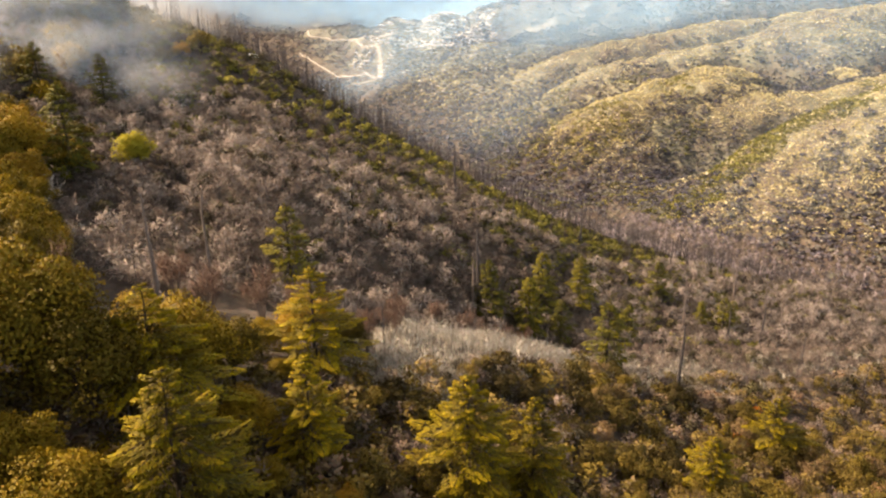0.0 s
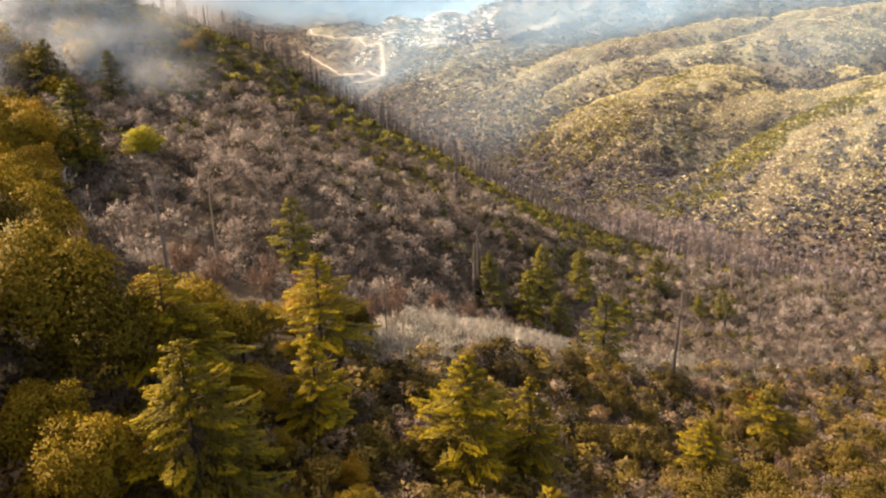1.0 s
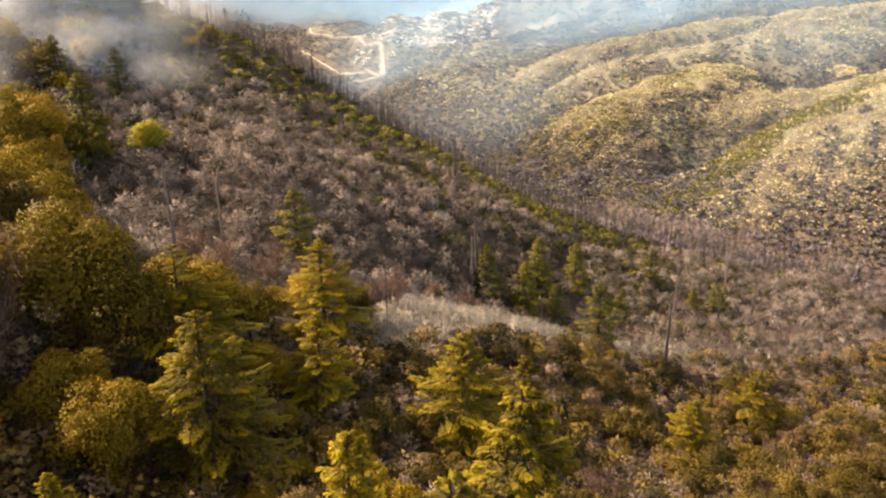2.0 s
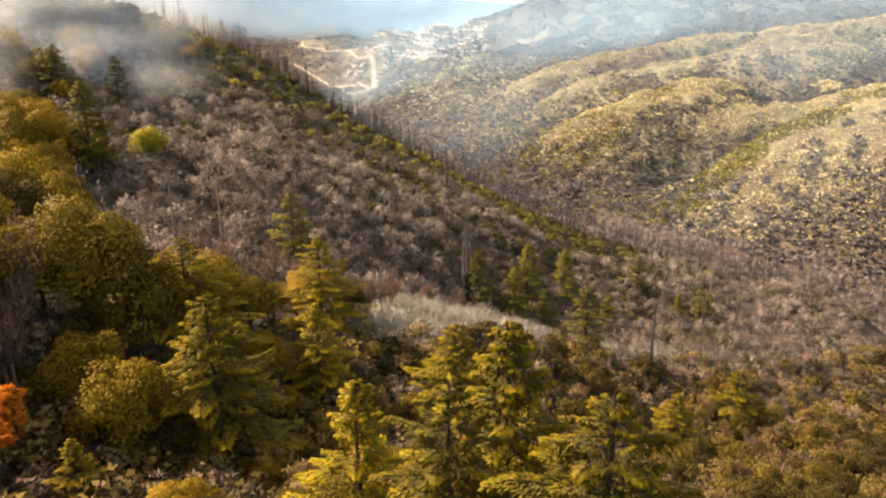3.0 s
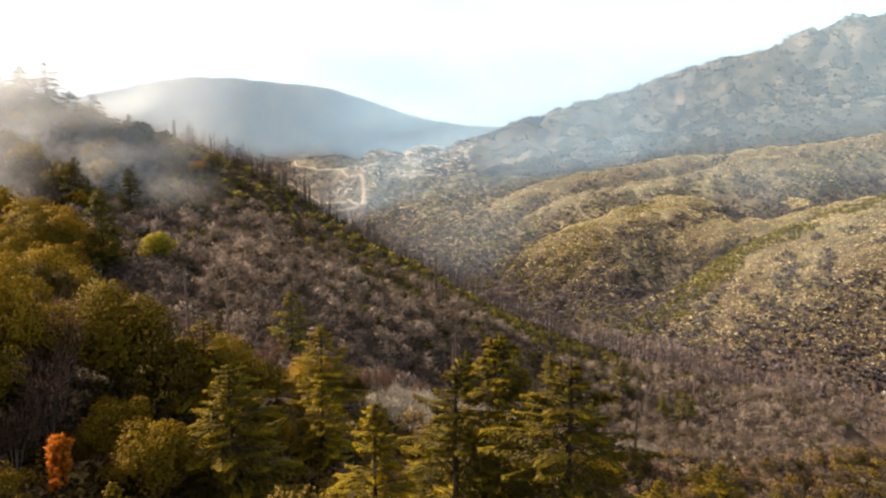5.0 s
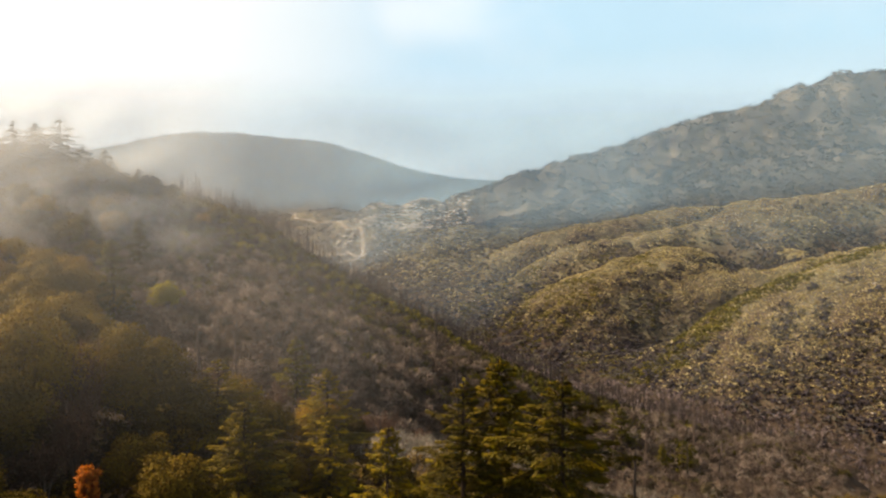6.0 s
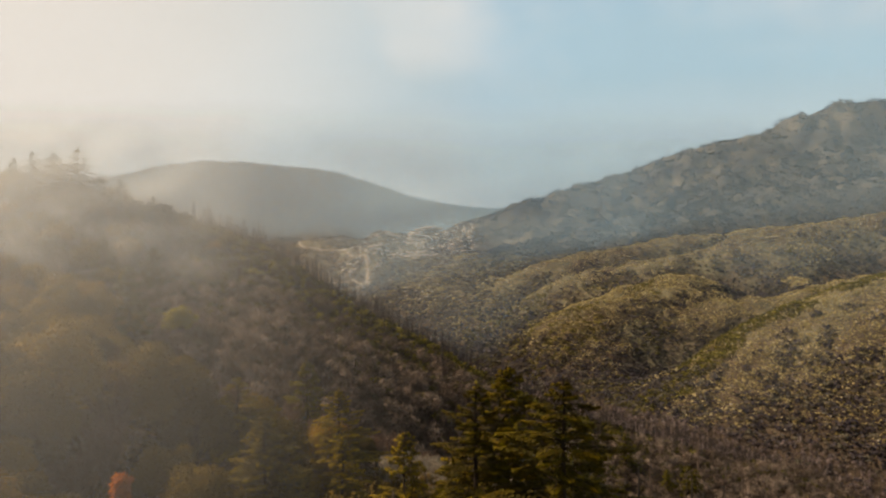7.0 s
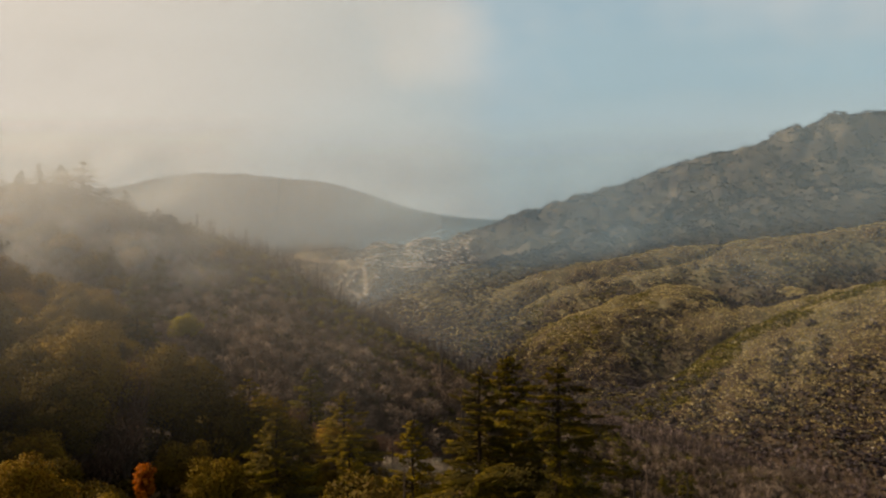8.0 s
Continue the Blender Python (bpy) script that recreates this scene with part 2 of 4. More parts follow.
RUST = leaf_material("rust_leaves", [(0.0, (0.27, 0.070, 0.008)), (1.0, (0.55, 0.155, 0.008))], 0.4, objects=1.0)


def mist_material(name, tint):
    """Thin cloud droplets or haze: lit by sun and sky, mostly clear; how thick is stored on the mesh."""
    mat, tree, bsdf = material(name)
    tree.nodes.remove(bsdf)
    out = tree.nodes["Material Output"]
    att = tree.nodes.new("ShaderNodeAttribute")
    att.attribute_name = "thickness"
    clear, front, back = (tree.nodes.new("ShaderNodeBsdf" + k) for k in ("Transparent", "Diffuse", "Translucent"))
    front.inputs["Color"].default_value = back.inputs["Color"].default_value = (*tint, 1)
    lit, mix = tree.nodes.new("ShaderNodeMixShader"), tree.nodes.new("ShaderNodeMixShader")
    lit.inputs[0].default_value = 0.4
    faces = tree.nodes.new("ShaderNodeCombineXYZ")  # droplets scatter sunlight every way: shaded as if half turned to the sun
    for axis, v in zip("XYZ", (SUN_WAY + Vector((0, -1, 0.2))).normalized()):
        faces.inputs[axis].default_value = v
    tree.links.new(faces.outputs[0], front.inputs["Normal"])
    tree.links.new(faces.outputs[0], back.inputs["Normal"])
    tree.links.new(front.outputs[0], lit.inputs[1])
    tree.links.new(back.outputs[0], lit.inputs[2])
    tree.links.new(att.outputs["Fac"], mix.inputs[0])
    tree.links.new(clear.outputs[0], mix.inputs[1])
    tree.links.new(lit.outputs[0], mix.inputs[2])
    tree.links.new(mix.outputs[0], out.inputs["Surface"])
    return mat


MIST = mist_material("thin_mist", (0.92, 0.95, 0.98))
HAZE = mist_material("blue_haze", (0.50, 0.76, 0.97))


# ---- the lie of the land: crest and valley lines, metres, interpolated ----
LAND = {
    "spur_crest": [(-520, 420, 90), (-330, 300, 30), (-225, 290, 14), (-165, 287, 7), (-118, 286, -2), (-75, 285, -20), (-30, 285, -47), (4, 285, -66), (60, 290, -96), (132, 300, -121), (215, 342, -147)],
    "spur_face": [(-240, 235, 6), (-151, 238, 0), (-62, 248, -40), (6, 246, -69), (50, 257, -92)],
    "spur_low_face": [(-180, 165, -12), (-110, 172, -37), (-84, 184, -43), (-49, 188, -46), (-14, 190, -70), (22, 208, -92)],
    "spur_back": [(-420, 640, 40), (-150, 420, -60), (0, 400, -128), (120, 400, -158)],
    "draw": [(-170, 90, -20), (-80, 118, -43), (-40, 145, -63), (-5, 168, -80), (24, 188, -100), (60, 212, -109), (110, 235, -120), (170, 262, -136), (240, 330, -156)],
    "near_spur": [(-130, 10, 8), (-75, 45, -26), (-38, 74, -46), (-21, 100, -57), (6, 130, -67), (46, 168, -95), (85, 182, -104), (125, 198, -113), (200, 250, -138)],
    "near_slope": [(-60, -5, -20), (-34, 38, -46), (3, 79, -65), (30, 95, -80), (52, 106, -90), (68, 136, -100), (92, 152, -107), (132, 166, -117), (220, 210, -142)],
    "close_slope": [(-45, -35, -12), (-5, 12, -31), (12, 4, -34), (45, 22, -55), (85, 60, -80), (150, 110, -112)],
    "behind": [(-160, -140, 40), (-20, -110, -8), (60, -90, -45), (220, -40, -110), (500, -60, -200)],
    "creek": [(420, 60, -200), (310, 230, -178), (225, 370, -168), (185, 450, -172), (150, 545, -176), (105, 720, -190), (60, 950, -196), (-40, 1300, -196), (-190, 1700, -188), (-500, 2100, -185)],
    "right_foot": [(430, 250, -120), (296, 468, -133), (250, 520, -142)],
    "right_crest": [(662, 700, -61), (507, 690, -82), (461, 685, -87), (421, 680, -97), (378, 680, -111), (333, 675, -126), (293, 665, -139), (258, 650, -153), (219, 620, -167)],
    "right_gully": [(704, 745, -99), (540, 735, -121), (452, 730, -136), (356, 722, -165), (283, 700, -192)],
    "right_face": [(679, 800, -69), (583, 800, -82), (501, 805, -96), (427, 800, -116), (352, 790, -134), (280, 785, -152), (205, 765, -159)],
    "sub_knoll": [(208, 870, -114), (247, 905, -103), (286, 930, -94), (332, 945, -86), (377, 955, -81), (424, 945, -89), (448, 905, -110)],
    "sub_back": [(251, 985, -119), (307, 1000, -111), (399, 1010, -101), (457, 1000, -109), (503, 985, -120)],
    "knoll_face": [(546, 985, -84), (593, 975, -94), (631, 965, -101), (688, 950, -94), (826, 930, -71)],
    "knoll_crest": [(175, 1105, -128), (247, 1130, -92), (351, 1150, -76), (455, 1160, -58), (545, 1160, -36), (594, 1155, -25), (642, 1150, -21), (674, 1135, -31), (700, 1110, -55), (725, 1085, -81), (768, 1065, -87), (919, 1040, -52)],
    "knoll_back": [(164, 1240, -149), (274, 1255, -129), (385, 1265, -110), (495, 1265, -92), (605, 1265, -67), (713, 1260, -54), (779, 1240, -70), (867, 1210, -85)],
    "rock_rib": [(213, 1355, -94), (358, 1375, -61), (505, 1390, -33), (655, 1400, -21), (813, 1400, -6), (901, 1385, 11), (974, 1370, 21), (1218, 1330, 51)],
    "rib_back": [(119, 1490, -135), (260, 1490, -113), (387, 1490, -91), (545, 1500, -66), (713, 1500, -45), (870, 1500, -29), (1050, 1480, -6)],
    "mountain_foot": [(83, 1800, -86), (225, 1720, -73), (363, 1680, -58), (495, 1640, -38), (690, 1600, -10), (881, 1570, 26), (1083, 1530, 60)],
    "mountain_shoulder": [(219, 1930, -33), (405, 1880, 4), (581, 1830, 38), (771, 1800, 81), (986, 1770, 132), (1215, 1730, 174), (1520, 1680, 223)],
    "mountain": [(27, 2220, -30), (100, 2180, -15), (206, 2140, 23), (292, 2110, 62), (375, 2080, 84), (459, 2060, 101), (540, 2040, 128), (654, 2020, 161), (750, 2000, 187), (843, 1980, 224), (967, 1960, 250), (1076, 1945, 278), (1160, 1920, 314), (1261, 1900, 339), (1321, 1890, 323), (1508, 1860, 370), (1925, 1800, 468)],
    "mountain_back": [(115, 2500, -63), (442, 2450, 26), (1000, 2350, 185), (1527, 2300, 319), (2017, 2250, 411)],
    "rock_hill": [(-190, 2140, -42), (-100, 2140, -34), (-10, 2110, -36), (78, 2070, -48)],
    "rock_face": [(-171, 1930, -95), (-74, 1930, -87), (23, 1920, -86), (117, 1850, -107)],
    "far_left": [(-1993, 3300, 150), (-1465, 3300, 215), (-1200, 3300, 290), (-934, 3300, 294), (-717, 3290, 265), (-501, 3280, 247), (-366, 3280, 213), (-258, 3280, 168), (-123, 3290, 115), (14, 3300, 67), (153, 3330, 35)],
    "road_rise": [(-471, 2300, -117), (-432, 2350, -100), (-342, 2330, -95), (-258, 2280, -89)],
    "road_top": [(-523, 2560, -91), (-431, 2520, -69), (-315, 2430, -50), (-270, 2360, -75)],
    "rock_back": [(-200, 2330, -100), (-90, 2330, -96), (20, 2300, -104)],
    "road_flat": [(-330, 2050, -185), (-170, 1690, -180), (-110, 1500, -186)],
    "far_gap": [(-300, 2700, -150), (200, 2900, -110), (1200, 2700, 120)],
    "far_rim": [(-2500, 4400, 260), (-500, 4550, 60), (600, 4550, 90), (1500, 4500, 200), (3000, 3900, 420)],
    "south": [(-3000, -2500, 300), (0, -3000, -150), (3000, -2500, 200)],
    "east": [(3800, -800, 250), (4300, 1500, 600)],
    "west": [(-4300, 600, 350), (-2000, 900, 180), (-900, 800, 90)],
}


def dense_lines():
    px, pw = [], []
    for line in LAND.values():
        a = np.array(line, float)
        for p, q in zip(a[:-1], a[1:]):
            far = np.hypot(*((p + q)[:2] / 2))
            n = max(2, int(np.hypot(*(q - p)[:2]) / (10 + 0.05 * far)))
            for k in range(n):
                px.append(p + (q - p) * (k + 0.5) / n)
                pw.append(np.hypot(*(q - p)[:2]) / n)
    return np.array(px), np.array(pw)


LINE_P, LINE_W = dense_lines()


LINE_R = (7 + 0.03 * np.hypot(LINE_P[:, 0], LINE_P[:, 1])) ** 2


def spline_weights():
    """Weights of a surface through the lines: straight slopes between them, creases softened, more so far off."""
    p = LINE_P[:, :2]
    n = len(p)
    a = np.zeros((n + 3, n + 3))
    a[:n, :n] = -np.sqrt(((p[:, None] - p[None]) ** 2).sum(-1) + LINE_R[None])
    a[np.arange(n), np.arange(n)] -= 1.0
    a[:n, n], a[:n, n + 1:] = 1, p / 1000
    a[n, :n], a[n + 1:, :n] = 1, p.T / 1000
    return np.linalg.solve(a, np.concatenate([LINE_P[:, 2], np.zeros(3)]))


LINE_C = spline_weights()


def waves(x, y, size, seed):
    """Smooth rolling noise in -1..1 from a few crossed waves."""
    rng, out = np.random.RandomState(seed), np.zeros_like(x)
    for k in range(7):
        a, f, p = rng.uniform(0, 6.28), rng.uniform(0.6, 1.7), rng.uniform(0, 6.28)
        out += np.sin((x * np.cos(a) + y * np.sin(a)) * f * 6.28 / size + p + 1.3 * np.sin((x * np.sin(a) - y * np.cos(a)) * f * 4.1 / size + p * 2))
    return out / 4.5


def height(x, y):
    """Ground height at places given as arrays."""
    x, y = np.atleast_1d(np.asarray(x, float)), np.atleast_1d(np.asarray(y, float))
    out = np.empty(len(x))
    for i in range(0, len(x), 4000):
        u, v = x[i:i + 4000, None], y[i:i + 4000, None]
        d = np.sqrt((u - LINE_P[None, :, 0]) ** 2 + (v - LINE_P[None, :, 1]) ** 2 + LINE_R[None])
        out[i:i + 4000] = -d @ LINE_C[:-3] + LINE_C[-3] + LINE_C[-2] * u[:, 0] / 1000 + LINE_C[-1] * v[:, 0] / 1000
    far = np.clip(np.hypot(x, y) / 900, 0.0, 1.0)
    out += far * (4 * waves(x, y, 260, 3) + 7 * np.abs(waves(x, y, 88, 4)) - 3.5) + (0.5 + 0.6 * far) * waves(x, y, 24, 5)
    steep = np.clip((x - 60) / 200, 0, 1) * np.clip((y + 0.1 * x - 1640) / 160, 0, 1) * np.clip((2500 - y) / 300, 0, 1)
    out += steep * (22 * np.abs(waves(x, y, 250, 6)) - 11 + 12 * np.abs(waves(x, y, 105, 7)) - 6)
    return out


def sheet(name, verts, faces, mat):
    me = bpy.data.meshes.new(name)
    me.from_pydata([], [], [])
    v, f = np.asarray(verts, np.float32), np.asarray(faces, np.int32)
    k = f.shape[1]
    me.vertices.add(len(v))
    me.vertices.foreach_set("co", v.ravel())
    me.loops.add(f.size)
    me.loops.foreach_set("vertex_index", f.ravel())
    me.polygons.add(len(f))
    me.polygons.foreach_set("loop_start", np.arange(0, f.size, k, dtype=np.int32))
    me.polygons.foreach_set("loop_total", np.full(len(f), k, np.int32))
    me.update(calc_edges=True)
    me.materials.append(mat)
    return me


def far_side(x, y):
    """1 on the dry hills across the creek, 0 on the burnt slopes this side."""
    bound = np.interp(y, [200, 406, 474, 545, 735, 805, 857, 1071, 1324, 1524, 2600], [380, 262, 215, 185, 160, 125, 90, 42, -24, -120, -700])
    return np.clip((x - bound - 12 * waves(x, y, 70, 13)) / 30 + 0.5, 0, 1)


def foot_y(x):
    """Where the grey mountain rises behind the dry hills."""
    return np.interp(x, [-900, -300, 83, 225, 363, 495, 690, 881, 1083, 1900], [2700, 2600, 1800, 1700, 1640, 1590, 1545, 1510, 1470, 1350])


def dry_grass(x, y):
    """Share of dry grass: the sunny hills across the creek, little on the burnt slopes and the mountain."""
    patch = 0.62 + 0.34 * waves(x, y, 120, 11) + 0.2 * waves(x, y, 45, 12)
    steep = np.clip((y - foot_y(x) + 20) / 70, 0, 1)
    low = np.clip((far_side(x - 60, y) + far_side(x - 110, y)) / 2, 0.25, 1)
    return np.clip(far_side(x, y) * patch * low * (1 - 0.8 * steep), 0, 1)


def build_ground():
    cx, cy = -2.0, -40.0
    front = np.radians(np.linspace(-46, 46, 420))
    back = np.radians(np.linspace(50, 310, 66))
    ang = np.concatenate([front, back])
    rad = np.concatenate([[0.0], np.geomspace(8, 300, 110), np.geomspace(305, 2500, 330), np.geomspace(2560, 4900, 24)])
    a, r = np.meshgrid(ang, rad, indexing="ij")
    x, y = cx + r * np.sin(a), cy + r * np.cos(a)
    z = height(x.ravel(), y.ravel())
    n, m = a.shape
    i, j = np.meshgrid(np.arange(n), np.arange(m - 1), indexing="ij")
    p, q = i * m + j, ((i + 1) % n) * m + j
    faces = np.stack([p, p + 1, q + 1, q], -1).reshape(-1, 4)
    me = sheet("ground", np.stack([x.ravel(), y.ravel(), z], 1), faces[:, ::-1], GROUND)
    me.polygons.foreach_set("use_smooth", np.ones(len(faces), bool))
    me.attributes.new("grass", "FLOAT", "POINT").data.foreach_set("value", dry_grass(x.ravel(), y.ravel()).astype(np.float32))
    scrub = np.clip((y - foot_y(x) + 60) / 160, 0, 1)
    me.attributes.new("scrub", "FLOAT", "POINT").data.foreach_set("value", scrub.ravel().astype(np.float32))
    return tagged(new("ground", me), "steep mountain ground of brown soil and dry grass", "ground", kind="structure")


build_ground()


# ---- plants: small meshes made once, laid out many times ----
def ground_at(x, y):
    return float(height([x], [y])[0])


def strip_tube(path, radii, sides=6):
    """A tapered tube along a path: vertices and quads."""
    v, f = [], []
    path = [Vector(p) for p in path]
    for k, p in enumerate(path):
        way = (path[min(k + 1, len(path) - 1)] - path[max(k - 1, 0)]).normalized()
        side = way.orthogonal().normalized()
        up = way.cross(side)
        for s in range(sides):
            c = 2 * math.pi * s / sides
            v.append(p + radii[k] * (math.cos(c) * side + math.sin(c) * up))
    for k in range(len(path) - 1):
        for s in range(sides):
            b, t = k * sides, (s + 1) % sides
            f.append((b + s, b + t, b + sides + t, b + sides + s))
    return v, f


class Shape:
    """Collects tubes and leaf blades into one mesh."""

    def __init__(self):
        self.v, self.f, self.n, self.t = [], [], [], []

    def tube(self, path, radii, sides=6):
        """A tube; a later one is grafted onto the nearest point of what is there."""
        v, f = strip_tube(path, radii, sides)
        n = len(self.v)
        if n:
            near = min(range(min(n, 200)), key=lambda i: (Vector(self.v[i]) - v[0]).length_squared)
            self.f.append((near, n, n + 1, n + 2) if sides > 3 else (near, n, n + 1))
        self.v += [tuple(p) for p in v]
        self.f += [tuple(i + n for i in q) for q in f]

    def blade(self, at, along, across, out=None, bend=0.0, corners=4):
        """A kite-shaped leaf or spray. out: which way its clump faces there, which rounds the shading."""
        at, along, across = Vector(at), Vector(along), Vector(across)
        face = across.cross(along).normalized()
        if out is not None and face.dot(out) < 0:
            across, face = -across, -face
        n = len(self.v)
        if corners == 3:
            self.v += [tuple(at + across), tuple(at + along), tuple(at - across)]
        else:
            lift = face * bend
            self.v += [tuple(at), tuple(at + 0.45 * along + across + lift), tuple(at + along), tuple(at + 0.45 * along - across + lift)]
        self.f.append(tuple(range(n, n + corners)))
        if out is not None:
            self.n += [tuple((0.66 * Vector(out).normalized() + 0.34 * face).normalized())] * corners

    def mesh(self, name, mat):
        me = bpy.data.meshes.new(name)
        me.from_pydata(self.v, [], self.f)
        me.materials.append(mat)
        if len(self.n) == len(self.v):
            me.polygons.foreach_set("use_smooth", np.ones(len(self.f), bool))
            me.normals_split_custom_set_from_vertices(self.n)
        if len(self.t) == len(self.v):
            me.attributes.new("tint", "FLOAT", "POINT").data.foreach_set("value", np.array(self.t, np.float32))
        return me


def rand_way(rng, up=0.0):
    v = Vector((rng.gauss(0, 1), rng.gauss(0, 1), rng.gauss(0, 1) + up))
    return v.normalized()


def conifer(seed, tall=18.0, wide=8.2, mat=None, thin=1.0, bare=0.10, dense=1.0, droop=0.42, step=1.0):
    """A mountain fir with whorls of long, uneven, drooping boughs. Empty > trunk, crown."""
    rng = random.Random(seed)
    tree = new("conifer")
    trunk, crown = Shape(), Shape()
    wob = [(rng.uniform(-0.12, 0.12), rng.uniform(-0.12, 0.12), tall * k / 8) for k in range(9)]
    trunk.tube(wob, [0.36 * (1 - 0.93 * k / 8) * tall / 18 + 0.02 for k in range(9)], 7)
    z, ring = tall * bare, 0
    while z < tall - 0.25:
        u = (z - tall * bare) / (tall * (1 - bare))
        reach = wide * (1 - u) ** 0.9 * (0.62 + 0.38 * min(1, u * 3)) * (0.86 + 0.22 * math.sin(ring * 1.7 + seed)) + 0.3
        count = 6 if u < 0.8 else 5
        spin = rng.uniform(0, 6.28)
        ring += 1
        for k in range(count):
            if rng.random() > 0.86 * thin + 0.05:
                continue
            a = spin + 6.28 * k / count + rng.uniform(-0.4, 0.4)
            long = reach * rng.uniform(0.68, 1.22)
            out, side = Vector((math.cos(a), math.sin(a), 0)), Vector((-math.sin(a), math.cos(a), 0))
            rise = 0.42 * u + rng.uniform(-0.12, 0.14) - 0.04
            base = Vector((0, 0, z))
            pts = [base + out * long * s + side * long * 0.1 * s * s * rng.uniform(-1, 1) + Vector((0, 0, long * (rise * s - droop * s * s + 0.26 * s ** 3))) for s in (0, 0.35, 0.7, 1.0)]
            trunk.tube(pts, [0.03 * tall / 18 + 0.007 * long, 0.028, 0.018, 0.006], 3)
            n = int((8 + long * 12) * dense)
            grow = 1.0 / math.sqrt(dense)
            for b in range(n):
                s = 0.22 + 0.78 * ((b + rng.random()) / n) ** 0.7
                i = min(2, int(s * 3))
                p = pts[i].lerp(pts[i + 1], s * 3 - i)
                hand = 1 if b % 2 else -1
                fan = rng.random() ** 0.8 * 0.30 * long * (1.08 - s)
                p = p + side * hand * fan + out * fan * 0.45 - Vector((0, 0, 0.22 * fan))
                wing = min(0.34 + 0.09 * long * (1.08 - s), 0.85) * rng.uniform(0.6, 1.2)
                way = out * rng.uniform(0.55, 1.0) + side * hand * rng.uniform(0.2, 0.9) + Vector((0, 0, rng.uniform(-0.42, 0.10)))
                way = way.normalized() * wing * 1.3 * grow
                flat = way.cross(Vector((rng.uniform(-0.5, 0.5), rng.uniform(-0.5, 0.5), 1))).normalized() * (0.07 + 0.10 * wing) * grow
                faces = out * 0.85 + Vector((0, 0, 0.5)) + side * hand * 0.35
                # crown shade put into the tint: dark near the trunk, light at the tips
                tip_light = min(1, max(0, (s - 0.25) * 1.1 + rng.uniform(-0.3, 0.3)))
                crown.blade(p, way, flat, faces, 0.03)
                crown.t += [tip_light] * 4
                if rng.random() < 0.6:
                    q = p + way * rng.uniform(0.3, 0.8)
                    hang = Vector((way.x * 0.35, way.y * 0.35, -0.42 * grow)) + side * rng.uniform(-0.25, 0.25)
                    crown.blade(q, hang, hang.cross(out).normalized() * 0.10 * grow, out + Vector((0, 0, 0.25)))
                    # hanging sprays tinted darker, as if shaded by the bough
                    crown.t += [tip_light * 0.6] * 4
        z += step * (0.62 + 0.42 * (1 - u)) * tall / 18 * rng.uniform(0.7, 1.3)
    for k in range(20):
        w = rand_way(rng, 0.5)
        crown.blade((0, 0, tall - 0.05 - 0.11 * k), w * 0.5, w.orthogonal().normalized() * 0.12, w + Vector((0, 0, 0.6)))
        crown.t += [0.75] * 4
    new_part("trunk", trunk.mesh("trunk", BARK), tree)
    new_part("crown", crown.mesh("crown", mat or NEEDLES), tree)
    return tree


def new_part(name, me, parent, label=""):
    ob = new(name, me)
    ob.parent = parent
    return tagged(ob, label)


def broadleaf(name, seed, tall=9.0, wide=4.2, mat=None, leaf=0.36, clumps=66, leaves=80, bark=None):
    """A round-headed oak: forked trunk and a crown of separate leaf clumps. Empty > trunk, crown."""
    rng = random.Random(seed)
    tree = new(name)
    trunk, crown = Shape(), Shape()
    fork = tall * 0.28
    trunk.tube([(0, 0, -0.6), (0.08, 0.03, fork * 0.5), (0.0, 0.1, fork)], [0.32 * tall / 9, 0.25 * tall / 9, 0.2 * tall / 9], 7)
    for c in range(clumps):
        way = rand_way(rng, 0.55)
        if way.z < -0.35:
            way.z = -way.z
        s = rng.uniform(0.62, 1.0) * (0.86 + 0.2 * math.sin(3 * math.atan2(way.y, way.x) + seed))
        mid = Vector((way.x * wide * s, way.y * wide * s, tall * 0.50 + way.z * tall * 0.48 * s))
        if c % 3 == 0:
            knee = Vector((mid.x * 0.45, mid.y * 0.45, fork + (mid.z - fork) * 0.5))
            trunk.tube([(0, 0.1, fork * 0.9), knee, mid], [0.13 * tall / 9, 0.07, 0.02], 4)
        size = rng.uniform(0.75, 1.35) * wide * 0.29
        for b in range(leaves):
            off = rand_way(rng, 0.35)
            p = mid + Vector((off.x * size, off.y * size, off.z * size * 0.75)) * rng.uniform(0.6, 1.05)
            along = (off * 0.7 + rand_way(rng)).normalized() * leaf * rng.uniform(0.7, 1.4)
            crown.blade(p, along, along.cross(rand_way(rng)).normalized() * leaf * 0.45, off + way * 0.5 + Vector((0, 0, 0.2)), corners=3)
    new_part("trunk", trunk.mesh("trunk", bark or BARK), tree)
    new_part("crown", crown.mesh("crown", mat or OAK), tree)
    return tree


